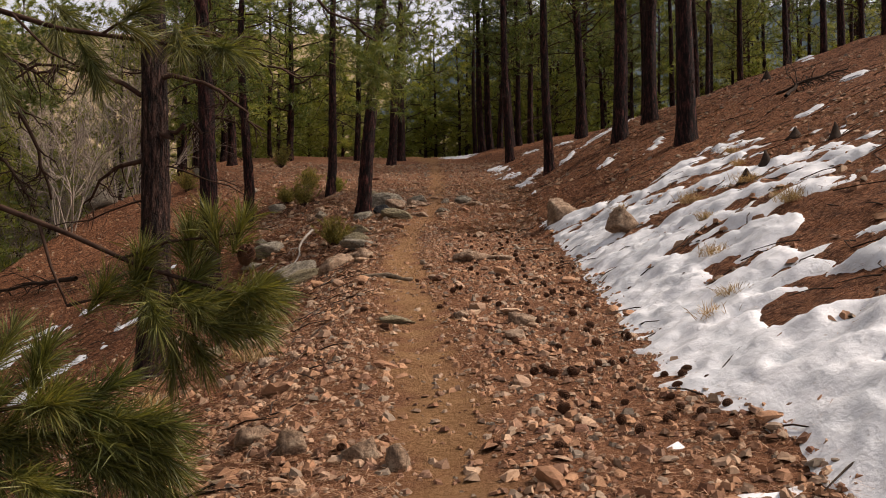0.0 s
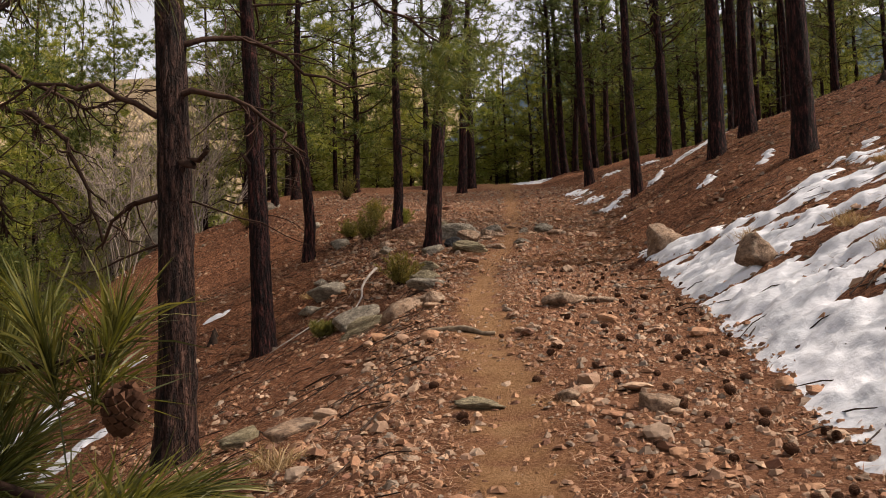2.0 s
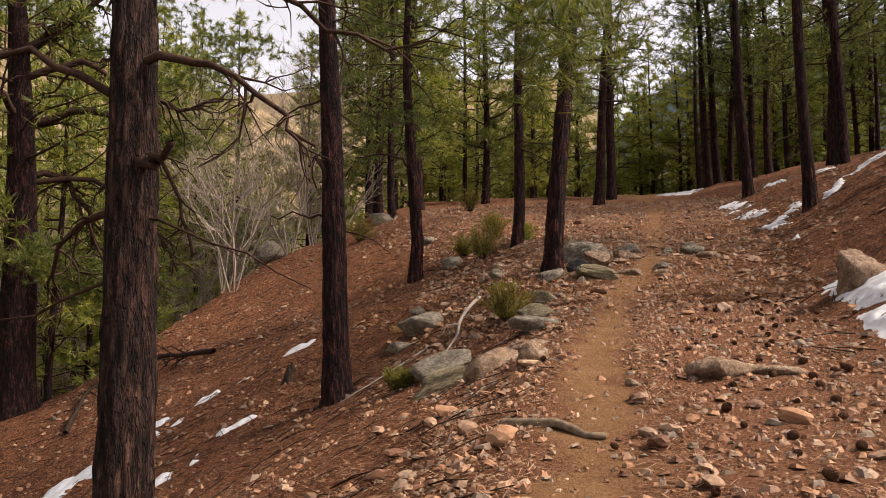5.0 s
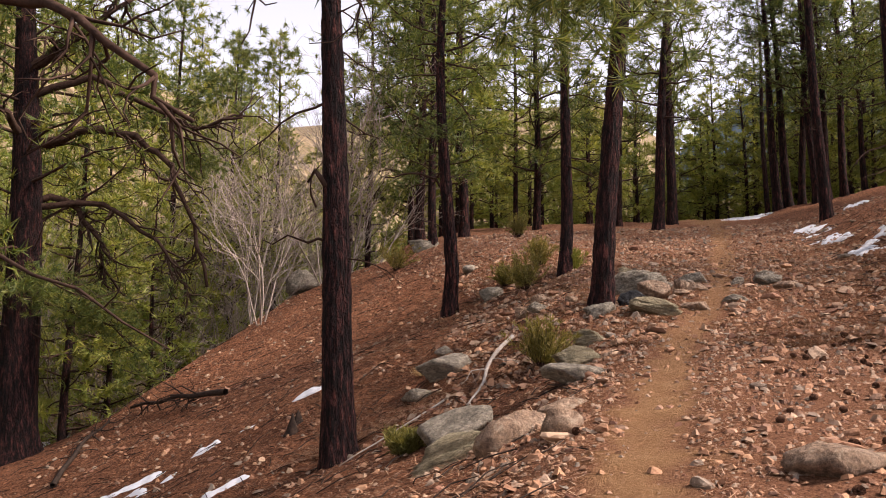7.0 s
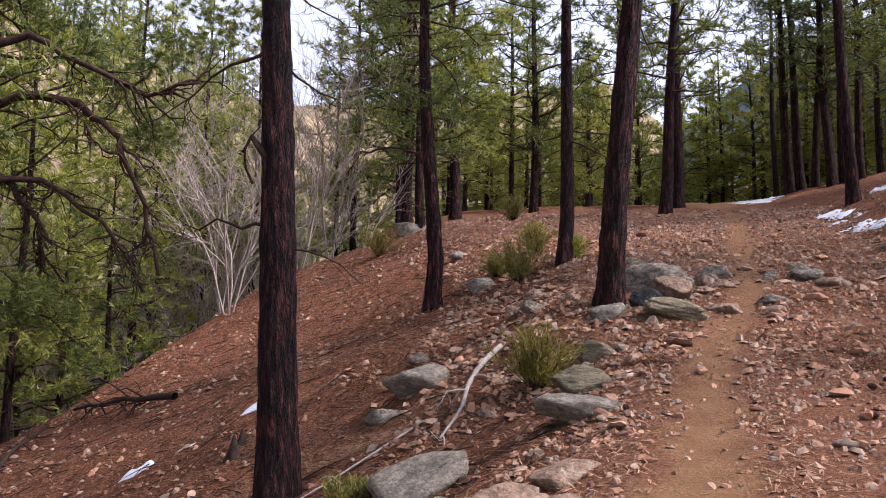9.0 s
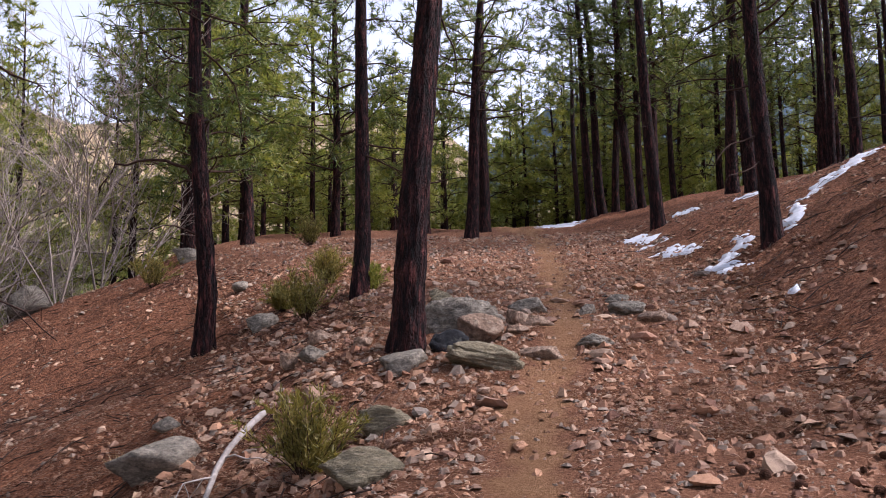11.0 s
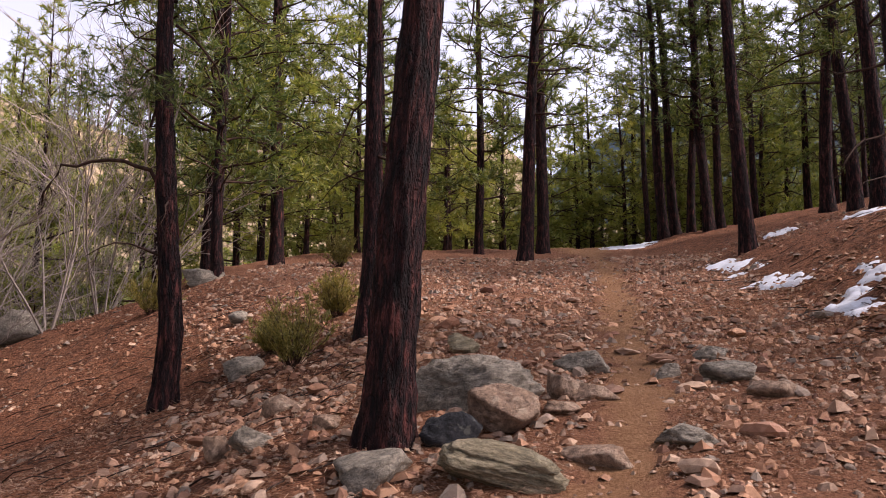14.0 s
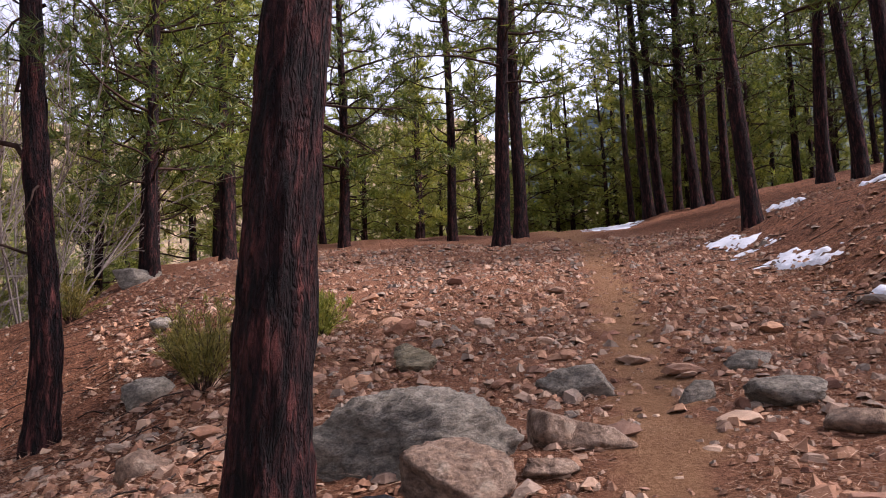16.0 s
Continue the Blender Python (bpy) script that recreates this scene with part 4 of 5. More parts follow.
boulder(-3.25, 23.9, (0.34, 0.25, 0.24), GREY_ROCK, 14, 0, (0, 0), 0.3, "grey rock in the needle litter", 4)
boulder(-3.55, 24.0, (0.28, 0.22, 0.22), TAN_ROCK, 15, 40, (0, 20), 0.25, "pinkish rock in the needle litter", 3)
boulder(-2.7, 24.0, (0.26, 0.2, 0.14), TAN_ROCK, 16, 0, (0, 0), 0.3, "small flat rock near the pine", 3)
boulder(-7.0, 32.7, (0.45, 0.35, 0.26), GREY_ROCK, 17, 0, (0, 0), 0.3, "grey rock on the bench", 3)
boulder(-10.3, 38.1, (0.95, 0.7, 0.55), GREY_ROCK, 18, 0, (0, 0), 0.3, "large grey boulder at the bench's edge", 4)
boulder(-3.45, 25.1, (0.4, 0.35, 0.26), TAN_ROCK, 19, 0, (0, 0), 0.4, "tan rock half sunk in litter", 3)
boulder(0.9, 25.0, (0.4, 0.3, 0.2), TAN_ROCK, 20, 0, (0, 0), 0.3, "brown rock on the trail", 3)
# the outcrop below the trail
boulder(-4.4, 22.1, (0.72, 0.5, 0.5), GREY_ROCK, 21, 10, (0, 0), 0.3, "pale grey angular boulder on the slope", 4)
boulder(-1.73, 18.85, (0.64, 0.5, 0.28), GREY_ROCK, 22, 8, (0, 4), 0.3, "rounded flat grey rock at the trail's edge", 4)
boulder(-1.95, 20.0, (0.64, 0.5, 0.34), SLAB_ROCK, 23, 0, (0, 4), 0.25, "layered greenish slab rock at the trail's edge", 4)
boulder(-3.0, 18.2, (0.9, 0.55, 0.34), GREY_ROCK, 24, 25, (0, -18), 0.35, "tilted blue-grey slab on the slope", 4, facets=7)
boulder(-1.95, 16.5, (0.55, 0.4, 0.3), TAN_ROCK, 45, 30, (0, -16), 0.35, "tilted tan slab on the slope", 4, facets=7)
boulder(-4.75, 23.3, (0.34, 0.26, 0.24), GREY_ROCK, 25, 0, (0, 0), 0.3, "small grey rock on the slope", 3)
boulder(-4.55, 21.5, (0.55, 0.4, 0.26), GREY_ROCK, 26, 0, (0, 0), 0.35, "grey rock below the pale boulder", 3)
boulder(-5.4, 29.0, (0.6, 0.45, 0.4), GREY_ROCK, 27, 0, (0, 0), 0.3, "grey rock beside the bush", 3)
boulder(-2.68, 17.15, (0.85, 0.42, 0.26), SLAB_ROCK, 28, 24, (0, -22), 0.3, "tilted olive-grey slab on the slope", 4, facets=7)
boulder(-1.62, 16.95, (0.5, 0.34, 0.16), TAN_ROCK, 47, 10, (0, -6), 0.35, "flat tan slab on the trail's edge", 4)
boulder(-1.95, 21.15, (0.5, 0.34, 0.26), SLAB_ROCK, 48, 0, (0, 0), 0.3, "dark layered rock behind the bush", 4)
boulder(-1.42, 15.85, (0.34, 0.3, 0.3), TAN_ROCK, 29, 0, (0, -8), 0.3, "tan rock on the trail's edge", 3)
boulder(0.4, 14.5, (0.52, 0.4, 0.27), TAN_ROCK, 30, 5, (0, 0), 0.3, "rounded tan rock in the trail", 4)
boulder(0.9, 14.6, (0.44, 0.32, 0.15), TAN_ROCK, 31, 0, (0, 0), 0.4, "flat rock in the trail", 3)
boulder(2.5, 19.0, (0.85, 0.6, 0.55), TAN_ROCK, 32, 25, (0, -12), 0.25, "pale boulder standing in the edge of the snow", 4, facets=7)
boulder(2.8, 13.7, (0.55, 0.45, 0.4), TAN_ROCK, 33, 0, (0, 10), 0.2, "brown rock showing through the snow", 4)
boulder(-0.5, 9.2, (0.36, 0.24, 0.1), SLAB_ROCK, 34, 0, (0, 4), 0.35, "flat grey-green stone in the footpath", 4)
boulder(0.18, 9.2, (0.2, 0.15, 0.12), TAN_ROCK, 35, 0, (0, 0), 0.3, "orange-tan stone on the trail", 3)
boulder(0.78, 8.9, (0.3, 0.2, 0.16), TAN_ROCK, 36, 0, (0, 0), 0.3, "brown stone on the trail", 3)
boulder(-3.0, 11.6, (0.5, 0.34, 0.2), SLAB_ROCK, 37, 20, (0, -10), 0.35, "flat greenish stone below the trail", 4)
boulder(-2.2, 10.4, (0.5, 0.36, 0.22), TAN_ROCK, 40, 20, (0, -14), 0.35, "flat brown stone below the trail", 4)
boulder(-1.17, 5.45, (0.22, 0.16, 0.14), TAN_ROCK, 41, 0, (0, 0), 0.25, "yellow-tan stone at the trail's edge", 3)
boulder(-0.44, 4.95, (0.2, 0.15, 0.18), TAN_ROCK, 42, 30, (0, 25), 0.3, "pink-tan angular stone at the footpath", 3)
boulder(-0.24, 4.85, (0.17, 0.13, 0.15), TAN_ROCK, 43, 60, (0, 30), 0.3, "brown angular stone at the footpath", 3)
boulder(-0.86, 5.1, (0.2, 0.16, 0.17), TAN_ROCK, 44, 0, (0, 0), 0.3, "brown stone with a flat top", 3)
boulder(-13.9, 36.4, (1.5, 1.1, 1.0), GREY_ROCK, 46, 0, (0, 0), 0.3, "large dark boulder on the skyline of the slope", 3)


# ---- loose stones, gravel, cones and litter ----
def bed_spot(rng, y0, y1):
    y = rng.uniform(y0, y1)
    e, t = float(np.interp(y, EDGE_Y, EDGE_X)), float(np.interp(y, TOE_Y, TOE_X))
    return rng.uniform(max(e - 1.6, -6.5), t + 0.1), y


stone_meshes = [rock_mesh("stone", 200 + k, 2, (1.0, rr, hh), STONE, 8, 0.08) for k, (rr, hh) in enumerate(((0.7, 0.4), (0.8, 0.55), (0.6, 0.35), (0.75, 0.3), (0.9, 0.6), (0.65, 0.5), (0.8, 0.25), (0.7, 0.6)))]
rng = random.Random(77)
made = 0
while made < 290:
    x, y = bed_spot(rng, 4.2, 34.0)
    if abs(x - float(np.interp(y, PATH_Y, PATH_X))) < 0.28 and rng.random() < 0.9:
        continue
    s = 0.085 * min(2.4, math.exp(rng.gauss(0, 0.5))) * (1.0 + 0.02 * y)
    ob = new("stone", stone_meshes[made % 8])
    ob.matrix_basis = pose(x, y, at(x, y) + s * 0.1, rng.uniform(-14, 14), rng.uniform(-14, 14), rng.uniform(0, 360)) @ Matrix.Diagonal((s, s, s, 1))
    tagged(ob, "loose angular tan and grey stone on the trail bed", "stone", "loose stones on the trail")
    made += 1

RING = np.array([(math.cos(k * math.pi / 2.5), math.sin(k * math.pi / 2.5)) for k in range(5)])
CHIP_FACES = np.array([(k, (k + 1) % 5, 5 + (k + 1) % 5) for k in range(5)] + [(k, 5 + (k + 1) % 5, 5 + k) for k in range(5)] + [(5, 6, 7), (5, 7, 8), (5, 8, 9)])


def gravel(count, seed, spot, size):
    g, r2 = np.random.RandomState(seed), random.Random(seed)
    vs, fs = [], []
    for k in range(count):
        x, y = spot(r2)
        s = size * min(2.6, math.exp(r2.gauss(0, 0.55)))
        a = r2.uniform(0, 6.283)
        p = np.zeros((10, 3))
        p[:5, :2] = RING * g.uniform(0.65, 1.25, (5, 1)) + g.uniform(-0.15, 0.15, (5, 2))
        p[5:, :2] = p[:5, :2] * g.uniform(0.25, 0.8, (5, 1)) + g.uniform(-0.12, 0.12, (1, 2))
        p[:5, 2], p[5:, 2] = -0.8 + g.uniform(0, 0.5, 5), g.uniform(0.15, 1.15, 5)
        p = p * np.array([s, s * r2.uniform(0.5, 1), s * r2.uniform(0.25, 0.6)]) * 0.5
        tx = g.uniform(-0.3, 0.3, 2)
        p[:, 2] += p[:, 0] * tx[0] + p[:, 1] * tx[1]
        c, sn = math.cos(a), math.sin(a)
        q = np.stack([p[:, 0] * c - p[:, 1] * sn + x, p[:, 0] * sn + p[:, 1] * c + y, p[:, 2] + at(x, y) + s * 0.09], 1)
        vs.append(q)
        fs.append(CHIP_FACES + 10 * k)
    return np.concatenate(vs).tolist(), np.concatenate(fs).tolist()


def trail_spot(r2):
    while True:
        y = 3.6 + 34 * r2.random() ** 1.5
        e, t = float(np.interp(y, EDGE_Y, EDGE_X)), float(np.interp(y, TOE_Y, TOE_X))
        x = r2.uniform(max(e - 0.9, -5.0), t + 0.1)
        o = abs(x - float(np.interp(y, PATH_Y, PATH_X)))
        if r2.random() < min(1, 0.12 + (o / 0.5) ** 2):
            return x, y


def slope_spot(r2):
    while True:
        y = r2.uniform(4, 42)
        e, t = float(np.interp(y, EDGE_Y, EDGE_X)), float(np.interp(y, TOE_Y, TOE_X))
        x = e - 12 * r2.random() ** 1.3 if r2.random() < 0.58 else t + 10 * r2.random() ** 1.4
        if noise.noise(Vector((x * 0.8, y * 0.8, 3))) > -0.15:
            return x, y


def bench_spot(r2):
    while True:
        y = r2.uniform(20, 44)
        e, t = float(np.interp(y, EDGE_Y, EDGE_X)), float(np.interp(y, TOE_Y, TOE_X))
        x = r2.uniform(max(e - 2.5, -9.0), t + 0.4)
        o = abs(x - float(np.interp(y, PATH_Y, PATH_X)))
        if r2.random() < min(1, 0.12 + (o / 0.5) ** 2):
            return x, y


v, f = gravel(8500, 15, bench_spot, 0.08)
tagged(mesh_object("bench_rubble", v, f, GRAVEL, smooth=False), "broken tan and grey rubble on the stony bench", "rubble", kind="stuff")
v, f = gravel(11000, 25, bench_spot, 0.042)
tagged(mesh_object("bench_gravel", v, f, GRAVEL, smooth=False), "small broken tan and red-brown gravel on the stony bench", "gravel", kind="stuff")
v, f = gravel(21000, 5, trail_spot, 0.046)
tagged(mesh_object("trail_gravel", v, f, GRAVEL, smooth=False), "broken red-brown and tan gravel covering the trail bed", "gravel", kind="stuff")
v, f = gravel(15000, 6, slope_spot, 0.068)
tagged(mesh_object("slope_rubble", v, f, GRAVEL, smooth=False), "scattered stone rubble on the needle-covered slopes", "rubble", kind="stuff")


def litter_mesh():
    r2, s = random.Random(9), Soup()
    for k in range(85000):
        y = 3.8 + 30 * r2.random() ** 1.9
        e, t = float(np.interp(y, EDGE_Y, EDGE_X)), float(np.interp(y, TOE_Y, TOE_X))
        x = r2.uniform(e - 11 * r2.random(), e + 1.3) if r2.random() < 0.68 else r2.uniform(t - 1.2, t + 6.0)
        if abs(x - float(np.interp(y, PATH_Y, PATH_X))) < 0.3:
            continue
        a = r2.uniform(0, 6.283)
        d = Vector((math.cos(a), math.sin(a), r2.uniform(-0.2, 0.25)))
        p = Vector((x, y, at(x, y) + r2.uniform(0.004, 0.025)))
        side = Vector((-math.sin(a), math.cos(a), 0)) * (0.002 + 0.00017 * y)
        b, ln = len(s.v), r2.uniform(0.08, 0.2)
        s.v += [p - side, p + side, p + d * ln]
        s.f.append((b, b + 1, b + 2))
    for k in range(85000):
        y = 20.5 + 12 * r2.random() ** 1.5
        e, t = float(np.interp(y, EDGE_Y, EDGE_X)), float(np.interp(y, TOE_Y, TOE_X))
        x = r2.uniform(e - 5, t + 0.5)
        if abs(x - float(np.interp(y, PATH_Y, PATH_X))) < 0.3 or noise.noise(Vector((x * 1.3, y * 1.3, 21))) < -0.12:
            continue
        a = r2.uniform(0, 6.283)
        p = Vector((x, y, at(x, y) + r2.uniform(0.008, 0.045)))
        side = Vector((-math.sin(a), math.cos(a), 0)) * 0.0032
        b = len(s.v)
        s.v += [p - side, p + side, p + Vector((math.cos(a), math.sin(a), r2.uniform(-0.15, 0.2))) * r2.uniform(0.08, 0.19)]
        s.f.append((b, b + 1, b + 2))
    return s.make("needle_litter", LITTER, smooth=False)


tagged(litter_mesh(), "dry rust-brown fallen pine needles strewn on the ground", "needle litter", kind="stuff")


def twig_litter():
    r2, s = random.Random(19), Soup()
    for _ in range(2400):
        y = r2.uniform(4, 36)
        e, t = float(np.interp(y, EDGE_Y, EDGE_X)), float(np.interp(y, TOE_Y, TOE_X))
        x = r2.uniform(e - 13, e) if r2.random() < 0.62 else r2.uniform(t - 0.3, t + 9)
        a, ln = r2.uniform(0, 6.283), r2.uniform(0.15, 0.6)
        p = Vector((x, y, at(x, y) + 0.02))
        q = Vector((x + ln * math.cos(a), y + ln * math.sin(a), 0))
        q.z = at(q.x, q.y) + r2.uniform(0.01, 0.06)
        m = p.lerp(q, 0.5) + Vector((r2.gauss(0, 0.03), r2.gauss(0, 0.03), r2.uniform(0, 0.03)))
        s.tube([p, m, q], [0.009, 0.007, 0.004], 3, False)
    return s.make("twig_litter", CHAR)


tagged(twig_litter(), "dark broken twigs lying on the slopes", "twigs", kind="stuff")


def cone_mesh(scale_rows=9):
    s = Soup()
    s.tube([Vector((0, 0, z)) for z in (0, 0.02, 0.05, 0.08)], [0.008, 0.014, 0.012, 0.004], 6)
    for i in range(scale_rows):
        z, r = 0.004 + 0.0085 * i, 0.034 * math.sin(math.pi * (0.22 + 0.7 * i / scale_rows))
        for k in range(8):
            a = 2 * math.pi * (k + 0.5 * (i % 2)) / 8
            o, sd = Vector((math.cos(a), math.sin(a), 0)), Vector((-math.sin(a), math.cos(a), 0))
            b = len(s.v)
            p, e = o * 0.008 + Vector((0, 0, z)), o * r + Vector((0, 0, z + 0.006))
            s.v += [p, e - sd * 0.009, e + sd * 0.009, e + Vector((0, 0, 0.007)), o * r * 1.05 + Vector((0, 0, z - 0.003))]
            s.f += [(b, b + 1, b + 3), (b, b + 3, b + 2), (b + 1, b + 4, b + 3), (b + 4, b + 2, b + 3), (b, b + 4, b + 1), (b, b + 2, b + 4)]
    ob = s.make("pine_cone", CONE, smooth=False)
    me = ob.data
    bpy.data.objects.remove(ob)
    return me


CONE_MESH = cone_mesh()
rng = random.Random(31)
for k in range(150):
    y = 5.0 + 16 * rng.random() ** 1.3
    x = rng.gauss(1.15, 0.4) if k % 4 else rng.uniform(-2, 1.8)
    s = rng.uniform(0.6, 1.05)
    ob = new("pine_cone", CONE_MESH)
    ob.matrix_basis = pose(x, y, at(x, y) + 0.02, rng.uniform(60, 100), 0, rng.uniform(0, 360)) @ Matrix.Diagonal((s, s, s, 1))
    tagged(ob, "dark open pine cone lying on the trail", "pine cone", "fallen pine cones")


# ---- bushes, stumps and fallen wood ----
def bush(x, y, height, width, seed, label, mat=None):
    rng = random.Random(seed)
    b = new("bush")
    b.location = (x, y, at(x, y) - 0.03)
    wood, leaves = Soup(), Soup()
    for _ in range(46):
        az, lean = rng.uniform(0, 6.283), rng.uniform(0.05, 1.0)
        pts = wander(Vector((0.05 * math.cos(az), 0.05 * math.sin(az), 0)), Vector((lean * math.cos(az) * width / height, lean * math.sin(az) * width / height, 1)), height * rng.uniform(0.6, 1.05), 5, rng, 0.13)
        wood.tube(pts, [0.006, 0.005, 0.004, 0.0035, 0.003, 0.002], 3, False)
        for _ in range(26):
            k = rng.uniform(1.0, 4.99)
            j = int(k)
            p = pts[j].lerp(pts[j + 1], k - j)
            d = ((pts[j + 1] - pts[j]).normalized() + Vector((rng.gauss(0, 0.5), rng.gauss(0, 0.5), rng.gauss(0.2, 0.4)))).normalized()
            for _ in range(3):
                leaves.blade(p + Vector((rng.gauss(0, 0.02), rng.gauss(0, 0.02), 0)), (d + Vector((rng.gauss(0, 0.4), rng.gauss(0, 0.4), rng.gauss(0, 0.3)))).normalized(), rng.uniform(0.06, 0.12), 0.013, rng)
    wood.make("stemwork", LIMB, b)
    leaves.make("foliage", mat or SHRUB, b, smooth=False)
    return tagged(b, label, "bush", "low bushes on the bench")


bush(-10.2, 35.5, 1.0, 0.8, 1, "dark olive bush at the bench's edge")
bush(-7.3, 40.2, 1.1, 0.6, 2, "upright green bush between the pines", SHRUB)
bush(-4.43, 28.3, 1.0, 0.7, 3, "spreading yellow-green bush among rocks")
bush(-2.5, 20.6, 0.7, 0.55, 4, "yellow-green bush behind layered rocks", SHRUB)
bush(-4.64, 30.9, 0.8, 0.6, 5, "olive bush beside a slim pine")
bush(-3.62, 18.3, 0.34, 0.24, 6, "sparse small bush beside the tilted slab")
bush(-3.55, 29.3, 0.6, 0.35, 7, "small bright bush at a pine's foot", BRIGHT)
bush(-5.2, 29.6, 0.6, 0.5, 8, "low olive bush on the bench")


def stump(x, y, r, h, seed, tip=(0, 0)):
    s = new("tree_stump")
    s.matrix_basis = pose(x, y, at(x, y) - 0.05, tip[0], tip[1], seed * 40)
    v, f = trunk_mesh(r, 1.0, 18, 10, 0.0, seed, 1.4, 0.012)
    top = h + 0.05
    v = [(a, b, min(c, 1.0) * top + 0.05 * noise.noise(Vector((a * 9, b * 9, seed))) * (c > 0.9)) for a, b, c in v]
    v = [(a * (1 + 0.35 * c), b * (1 + 0.35 * c), c) for a, b, c in v]
    mesh_object("stump_wood", v, f, CHAR, s)
    return tagged(s, "short dark weathered tree stump on the slope", "stump", "stumps on the hillside")


for k, (x, y, r, h) in enumerate(((4.77, 13.15, 0.11, 0.27), (4.26, 12.5, 0.12, 0.2), (5.92, 13.4, 0.09, 0.24), (5.95, 15.0, 0.11, 0.16), (10.14, 27.75, 0.14, 0.32), (-6.9, 22.0, 0.1, 0.3), (-7.0, 22.4, 0.09, 0.2))):
    stump(x, y, r, h, k + 1)


def fallen(name, pts, r0, mat, seed, label, twigs=4, twig_len=0.4, category="fallen branch"):
    rng = random.Random(seed)
    line = [Vector((x, y, at(x, y) + z)) for x, y, z in pts]
    dense = []
    for a, b in zip(line, line[1:]):
        dense += [a.lerp(b, k / 3) + Vector((rng.gauss(0, r0 * 0.5), rng.gauss(0, r0 * 0.5), rng.gauss(0, r0 * 0.3))) for k in range(3)]
    dense.append(line[-1])
    return tagged(limb_part(name, dense, r0, None, rng, twigs, mat, 0.4, twig_len, ""), label, category)


fallen("fallen_branch", ((-3.2, 21.7, 0.3), (-3.38, 21.0, 0.16), (-3.3, 20.5, 0.08), (-3.35, 19.9, 0.04)), 0.034, DEAD, 1, "pale weathered forked branch lying on the slope", 5, 0.6)
fallen("fallen_branch", ((-3.9, 20.6, 0.05), (-4.4, 20.0, 0.03), (-4.9, 19.4, 0.02)), 0.015, DEAD, 2, "thin pale branch on the slope", 2, 0.3)
fallen("trail_log", ((-1.2, 12.85, 0.03), (-0.8, 12.6, 0.035), (-0.42, 12.45, 0.03)), 0.055, LOG, 3, "short weathered grey-brown log laid across the footpath edge", 0, 0.2, "log")
fallen("fallen_limb", ((8.2, 21.2, 0.1), (8.8, 22.0, 0.2), (9.4, 22.6, 0.1)), 0.05, CHAR, 4, "dark tangle of fallen branches on the hillside", 14, 0.9)
fallen("fallen_limb", ((8.4, 22.3, 0.1), (8.9, 21.6, 0.25), (9.9, 21.7, 0.15)), 0.04, CHAR, 5, "dark tangle of fallen branches on the hillside", 14, 0.9)
fallen("fallen_branch", ((-10.9, 26.6, 0.12), (-12.6, 27.2, 0.35), (-14.6, 28.2, 0.15)), 0.075, CHAR, 6, "dark fallen limb with twigs on the slope", 16, 1.0)
fallen("fallen_branch", ((-12.4, 23.0, 0.06), (-13.6, 25.2, 0.2), (-14.6, 27.4, 0.12)), 0.06, CHAR, 7, "dark fallen limb lying beside the old pine", 12, 0.8)


# ---- the pine at the start whose branch reaches into the way ----
def needle_tuft(s, p, d, rng, count=210, length=0.19, width=0.0042):
    for _ in range(count):
        w = (d * 1.1 + Vector((rng.gauss(0, 0.55), rng.gauss(0, 0.55), rng.gauss(0, 0.55)))).normalized()
        s.needle(p - d * rng.uniform(-0.03, 0.16), w, length * rng.uniform(0.75, 1.1), width, rng.uniform(0, 0.05), rng)


def near_branch(tree, origin, line, sub, tufts, seed):
    rng = random.Random(seed)
    pts = [Vector(p) - origin for p in line]
    limb = limb_part("limb", pts, 0.02, tree, rng, 0, LIMB, 0.35)
    for s_line in sub:
        q = [Vector(p) - origin for p in s_line]
        limb_part("twig", q, 0.009, limb, rng, 0, LIMB, 0.5)
    for p, d in tufts:
        for k in range(2):
            s = Soup()
            o = Vector((rng.gauss(0, 0.07), rng.gauss(0, 0.1), rng.gauss(0, 0.06))) * k
            needle_tuft(s, Vector(p) - origin + o, (Vector(d) + o * 4).normalized(), rng)
            s.make("needle_tuft", NEAR_NEEDLES, limb, smooth=False)


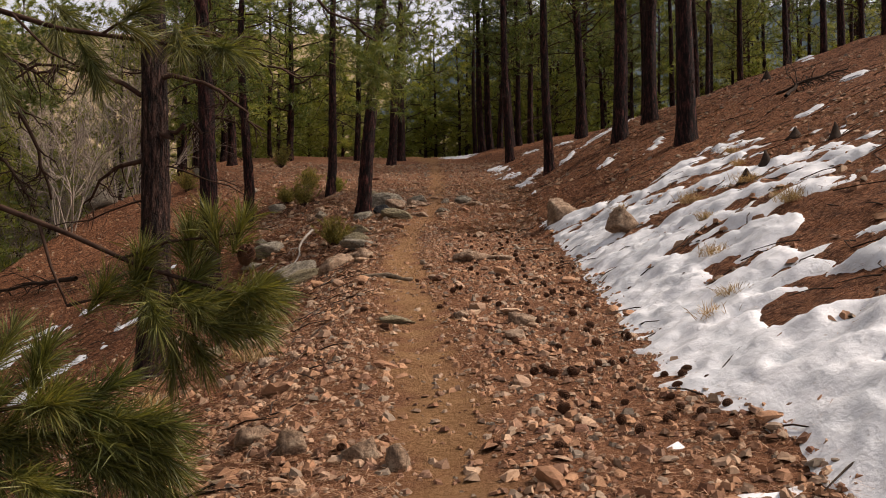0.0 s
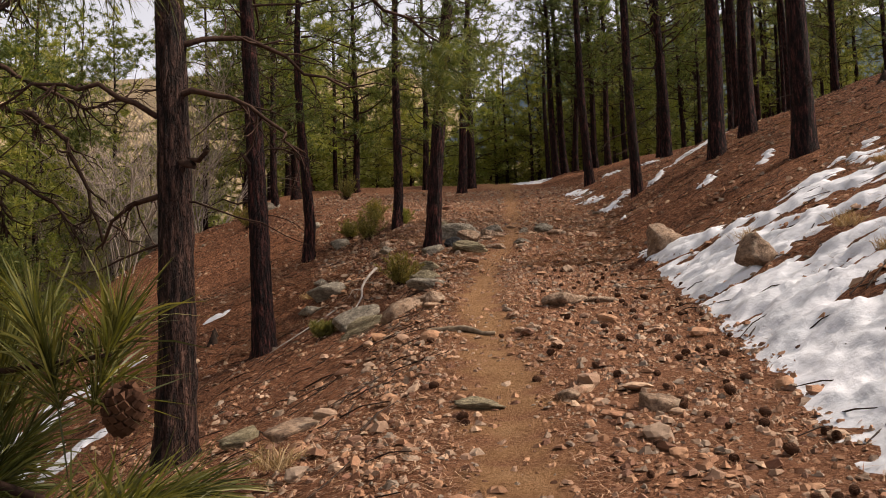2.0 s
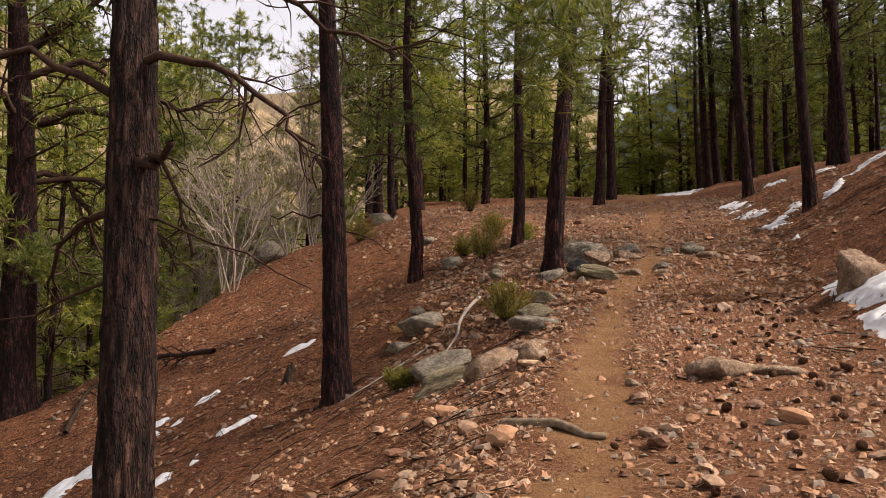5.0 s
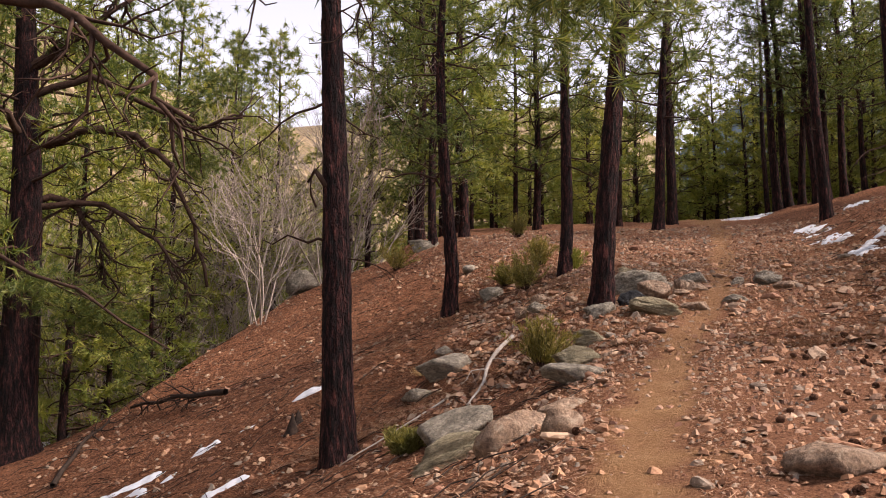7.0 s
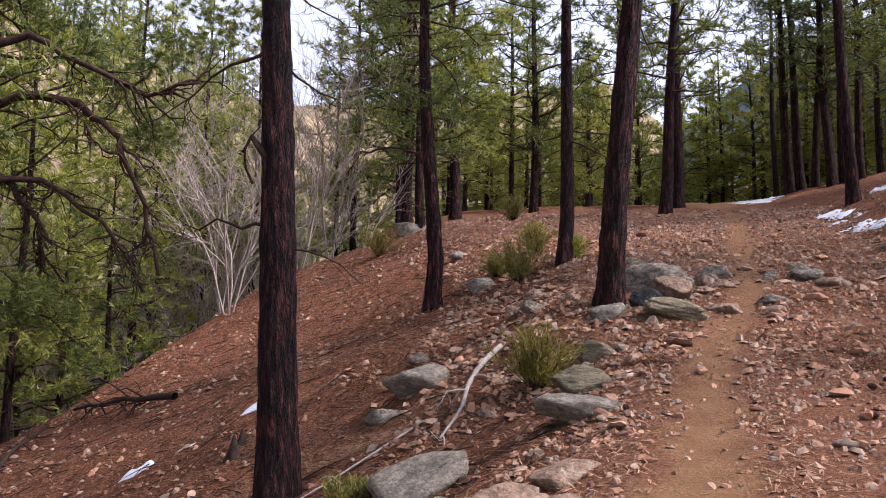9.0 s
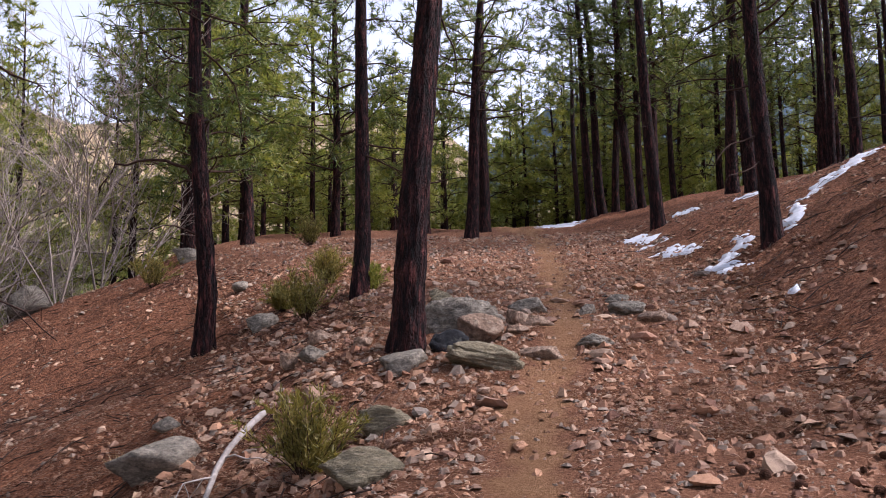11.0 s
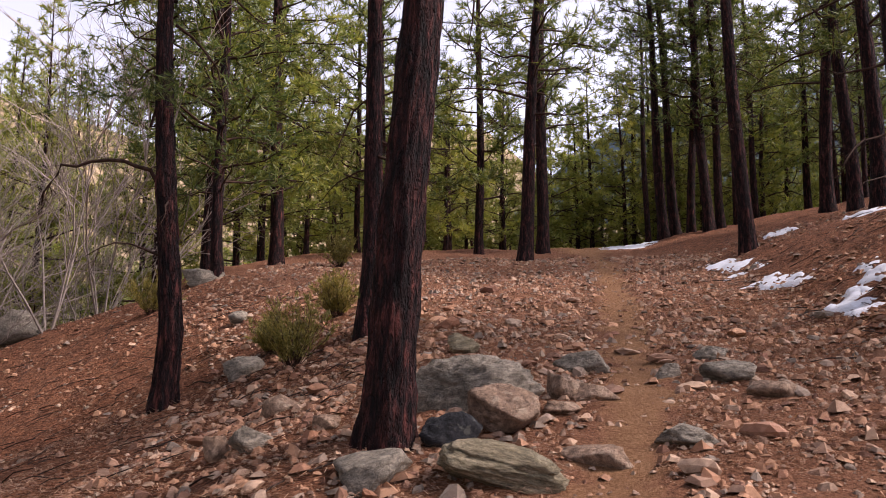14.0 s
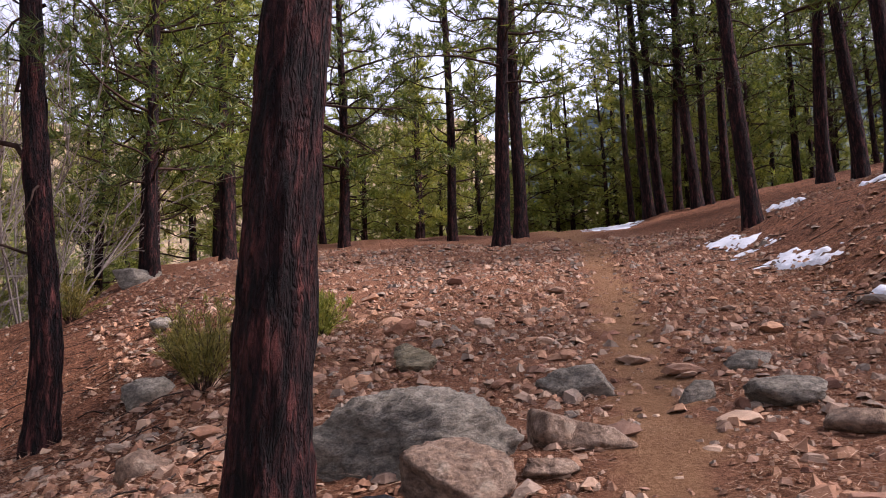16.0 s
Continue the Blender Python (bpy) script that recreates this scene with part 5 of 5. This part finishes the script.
FIRST = pine(-3.3, 4.1, 0.3, 12, (0, 0), (TALL[1], 14), 90, True, 0, label="pine whose long-needled branch reaches over the trail's edge", bend=0.02)
FO = Vector(FIRST.matrix_basis.translation)
near_branch(FIRST, FO, ((-3.25, 4.1, 2.15), (-2.6, 4.15, 2.0), (-2.08, 4.2, 1.88), (-1.75, 4.2, 1.75), (-1.42, 4.2, 1.6), (-1.05, 4.15, 1.5), (-0.8, 4.1, 1.44)),
            (((-1.9, 4.2, 1.8), (-1.82, 4.15, 1.6), (-1.72, 4.1, 1.42)), ((-1.72, 4.1, 1.42), (-1.55, 4.1, 1.46)), ((-1.5, 4.2, 1.64), (-1.3, 4.22, 1.72), (-1.1, 4.22, 1.74), (-0.95, 4.2, 1.76)), ((-1.3, 4.2, 1.58), (-1.15, 4.1, 1.35), (-1.1, 4.05, 1.2))),
            (((-0.95, 4.15, 1.47), (1, 0, 0.1)), ((-0.8, 4.08, 1.44), (1, -0.2, 0)), ((-1.1, 4.0, 1.42), (0.7, -0.3, -0.2)), ((-1.2, 4.2, 1.5), (0.6, 0, 0.5)), ((-0.95, 4.22, 1.8), (0.3, 0, 1)), ((-1.2, 4.25, 1.74), (0, 0.1, 1)),
             ((-1.42, 4.2, 1.64), (0.2, 0, 0.8)), ((-1.1, 4.05, 1.2), (0.5, 0, -0.7)), ((-1.0, 4.0, 1.32), (0.9, 0, -0.3)), ((-1.3, 4.0, 1.4), (0.3, -0.4, -0.5)), ((-0.88, 4.2, 1.35), (0.8, 0.2, -0.4)), ((-1.55, 4.1, 1.5), (0.4, 0, 0.6))), 1)
near_branch(FIRST, FO, ((-3.2, 4.0, 1.1), (-2.7, 3.8, 0.95), (-2.1, 3.6, 0.92), (-1.75, 3.5, 1.02), (-1.45, 3.5, 1.08)),
            (((-2.1, 3.6, 0.92), (-1.85, 3.45, 0.8), (-1.5, 3.4, 0.78)), ((-2.2, 3.6, 0.93), (-1.95, 3.7, 1.2))),
            (((-1.5, 3.5, 1.08), (1, 0, 0.3)), ((-1.35, 3.5, 1.02), (1, 0, -0.2)), ((-1.75, 3.5, 1.05), (0.4, 0, 0.8)), ((-1.9, 3.7, 1.2), (0.2, 0, 1)), ((-1.5, 3.4, 0.78), (1, 0, -0.3)), ((-1.7, 3.4, 0.8), (0.5, -0.3, -0.6)), ((-1.25, 3.45, 0.9), (0.9, 0, -0.4)),
             ((-2.0, 3.6, 0.95), (0, -0.3, 0.7)), ((-1.95, 3.3, 0.75), (0.2, -0.4, -0.5)), ((-2.1, 3.5, 1.25), (0.3, -0.2, 0.8)), ((-1.8, 3.3, 0.62), (0.4, 0, -0.9)), ((-1.3, 3.55, 1.12), (0.8, 0, 0.5)), ((-1.5, 3.55, 0.92), (0.7, 0, -0.1)), ((-1.2, 3.5, 0.8), (0.8, 0, -0.5)), ((-1.6, 3.6, 1.22), (0.3, 0, 0.8)), ((-1.4, 3.45, 0.68), (0.6, 0, -0.7)), ((-1.65, 3.5, 0.9), (0.6, -0.3, 0)), ((-2.2, 3.5, 1.1), (0.3, -0.3, 0.5)), ((-2.0, 3.4, 0.6), (0.3, 0, -0.7)), ((-1.1, 3.5, 0.86), (0.9, 0, -0.3)), ((-1.15, 3.5, 1.0), (1, 0, 0.1)), ((-1.12, 3.55, 0.74), (0.7, 0, -0.6)), ((-1.3, 3.45, 0.82), (0.8, -0.2, -0.2))), 2)
hung = share("cone", CONE_MESH, FIRST, Matrix.Translation(Vector((-0.91, 4.19, 1.70)) - FO) @ pose(0, 0, 0, 200, 20, 0) @ Matrix.Diagonal((1.2, 1.2, 1.2, 1)), "brown open cone hanging on the branch")
near_branch(FIRST, FO, ((-3.25, 4.2, 3.3), (-2.6, 4.4, 3.0), (-2.0, 4.6, 2.85), (-1.5, 4.7, 2.8), (-1.1, 4.8, 2.78)),
            (((-2.2, 4.5, 2.9), (-2.0, 4.5, 2.7), (-1.8, 4.6, 2.6)), ((-1.8, 4.65, 2.83), (-1.5, 4.5, 2.95))),
            (((-1.1, 4.8, 2.78), (1, 0, -0.2)), ((-1.3, 4.75, 2.8), (0.6, 0, -0.6)), ((-1.8, 4.6, 2.6), (0.4, 0, -0.8)), ((-1.5, 4.5, 2.95), (0.6, 0, 0.4)), ((-2.0, 4.6, 2.8), (0.2, -0.2, -0.8)), ((-2.3, 4.5, 2.75), (0.3, 0, -0.7)), ((-2.2, 4.4, 2.5), (0.2, 0, -0.9))), 3)


def tussock(x, y, h, seed):
    rng, s = random.Random(seed), Soup()
    for _ in range(150):
        az, q = rng.uniform(0, 6.283), rng.uniform(0.1, 1.0)
        d = Vector((q * math.cos(az), q * math.sin(az), 0.9)).normalized()
        s.needle(Vector((rng.gauss(0, h * 0.25), rng.gauss(0, h * 0.25), 0)), d, h * rng.uniform(0.6, 1.2), 0.006, h * 0.35, rng)
    ob = s.make("grass_tussock", DRY, smooth=False)
    ob.location = (x, y, at(x, y) + 0.02)
    tagged(ob, "dry tan grass tussock poking through the snow", "grass", "dry grass tussocks")


DRY = leaf_material("dry_grass", (0.20, 0.12, 0.06), (0.34, 0.23, 0.12), (0.46, 0.34, 0.2), 0.2)
for k, (x, y) in enumerate(((3.3, 11.2), (2.9, 9.6), (3.6, 13.0), (2.6, 8.0), (4.2, 12.4), (3.1, 15.4), (4.8, 14.5), (2.3, 7.6), (3.9, 10.0), (5.2, 16.0), (-4.9, 22.6), (-1.9, 8.8), (-2.6, 8.2), (-2.9, 9.0))):
    tussock(x, y, 0.2 + 0.05 * (k % 3), k)
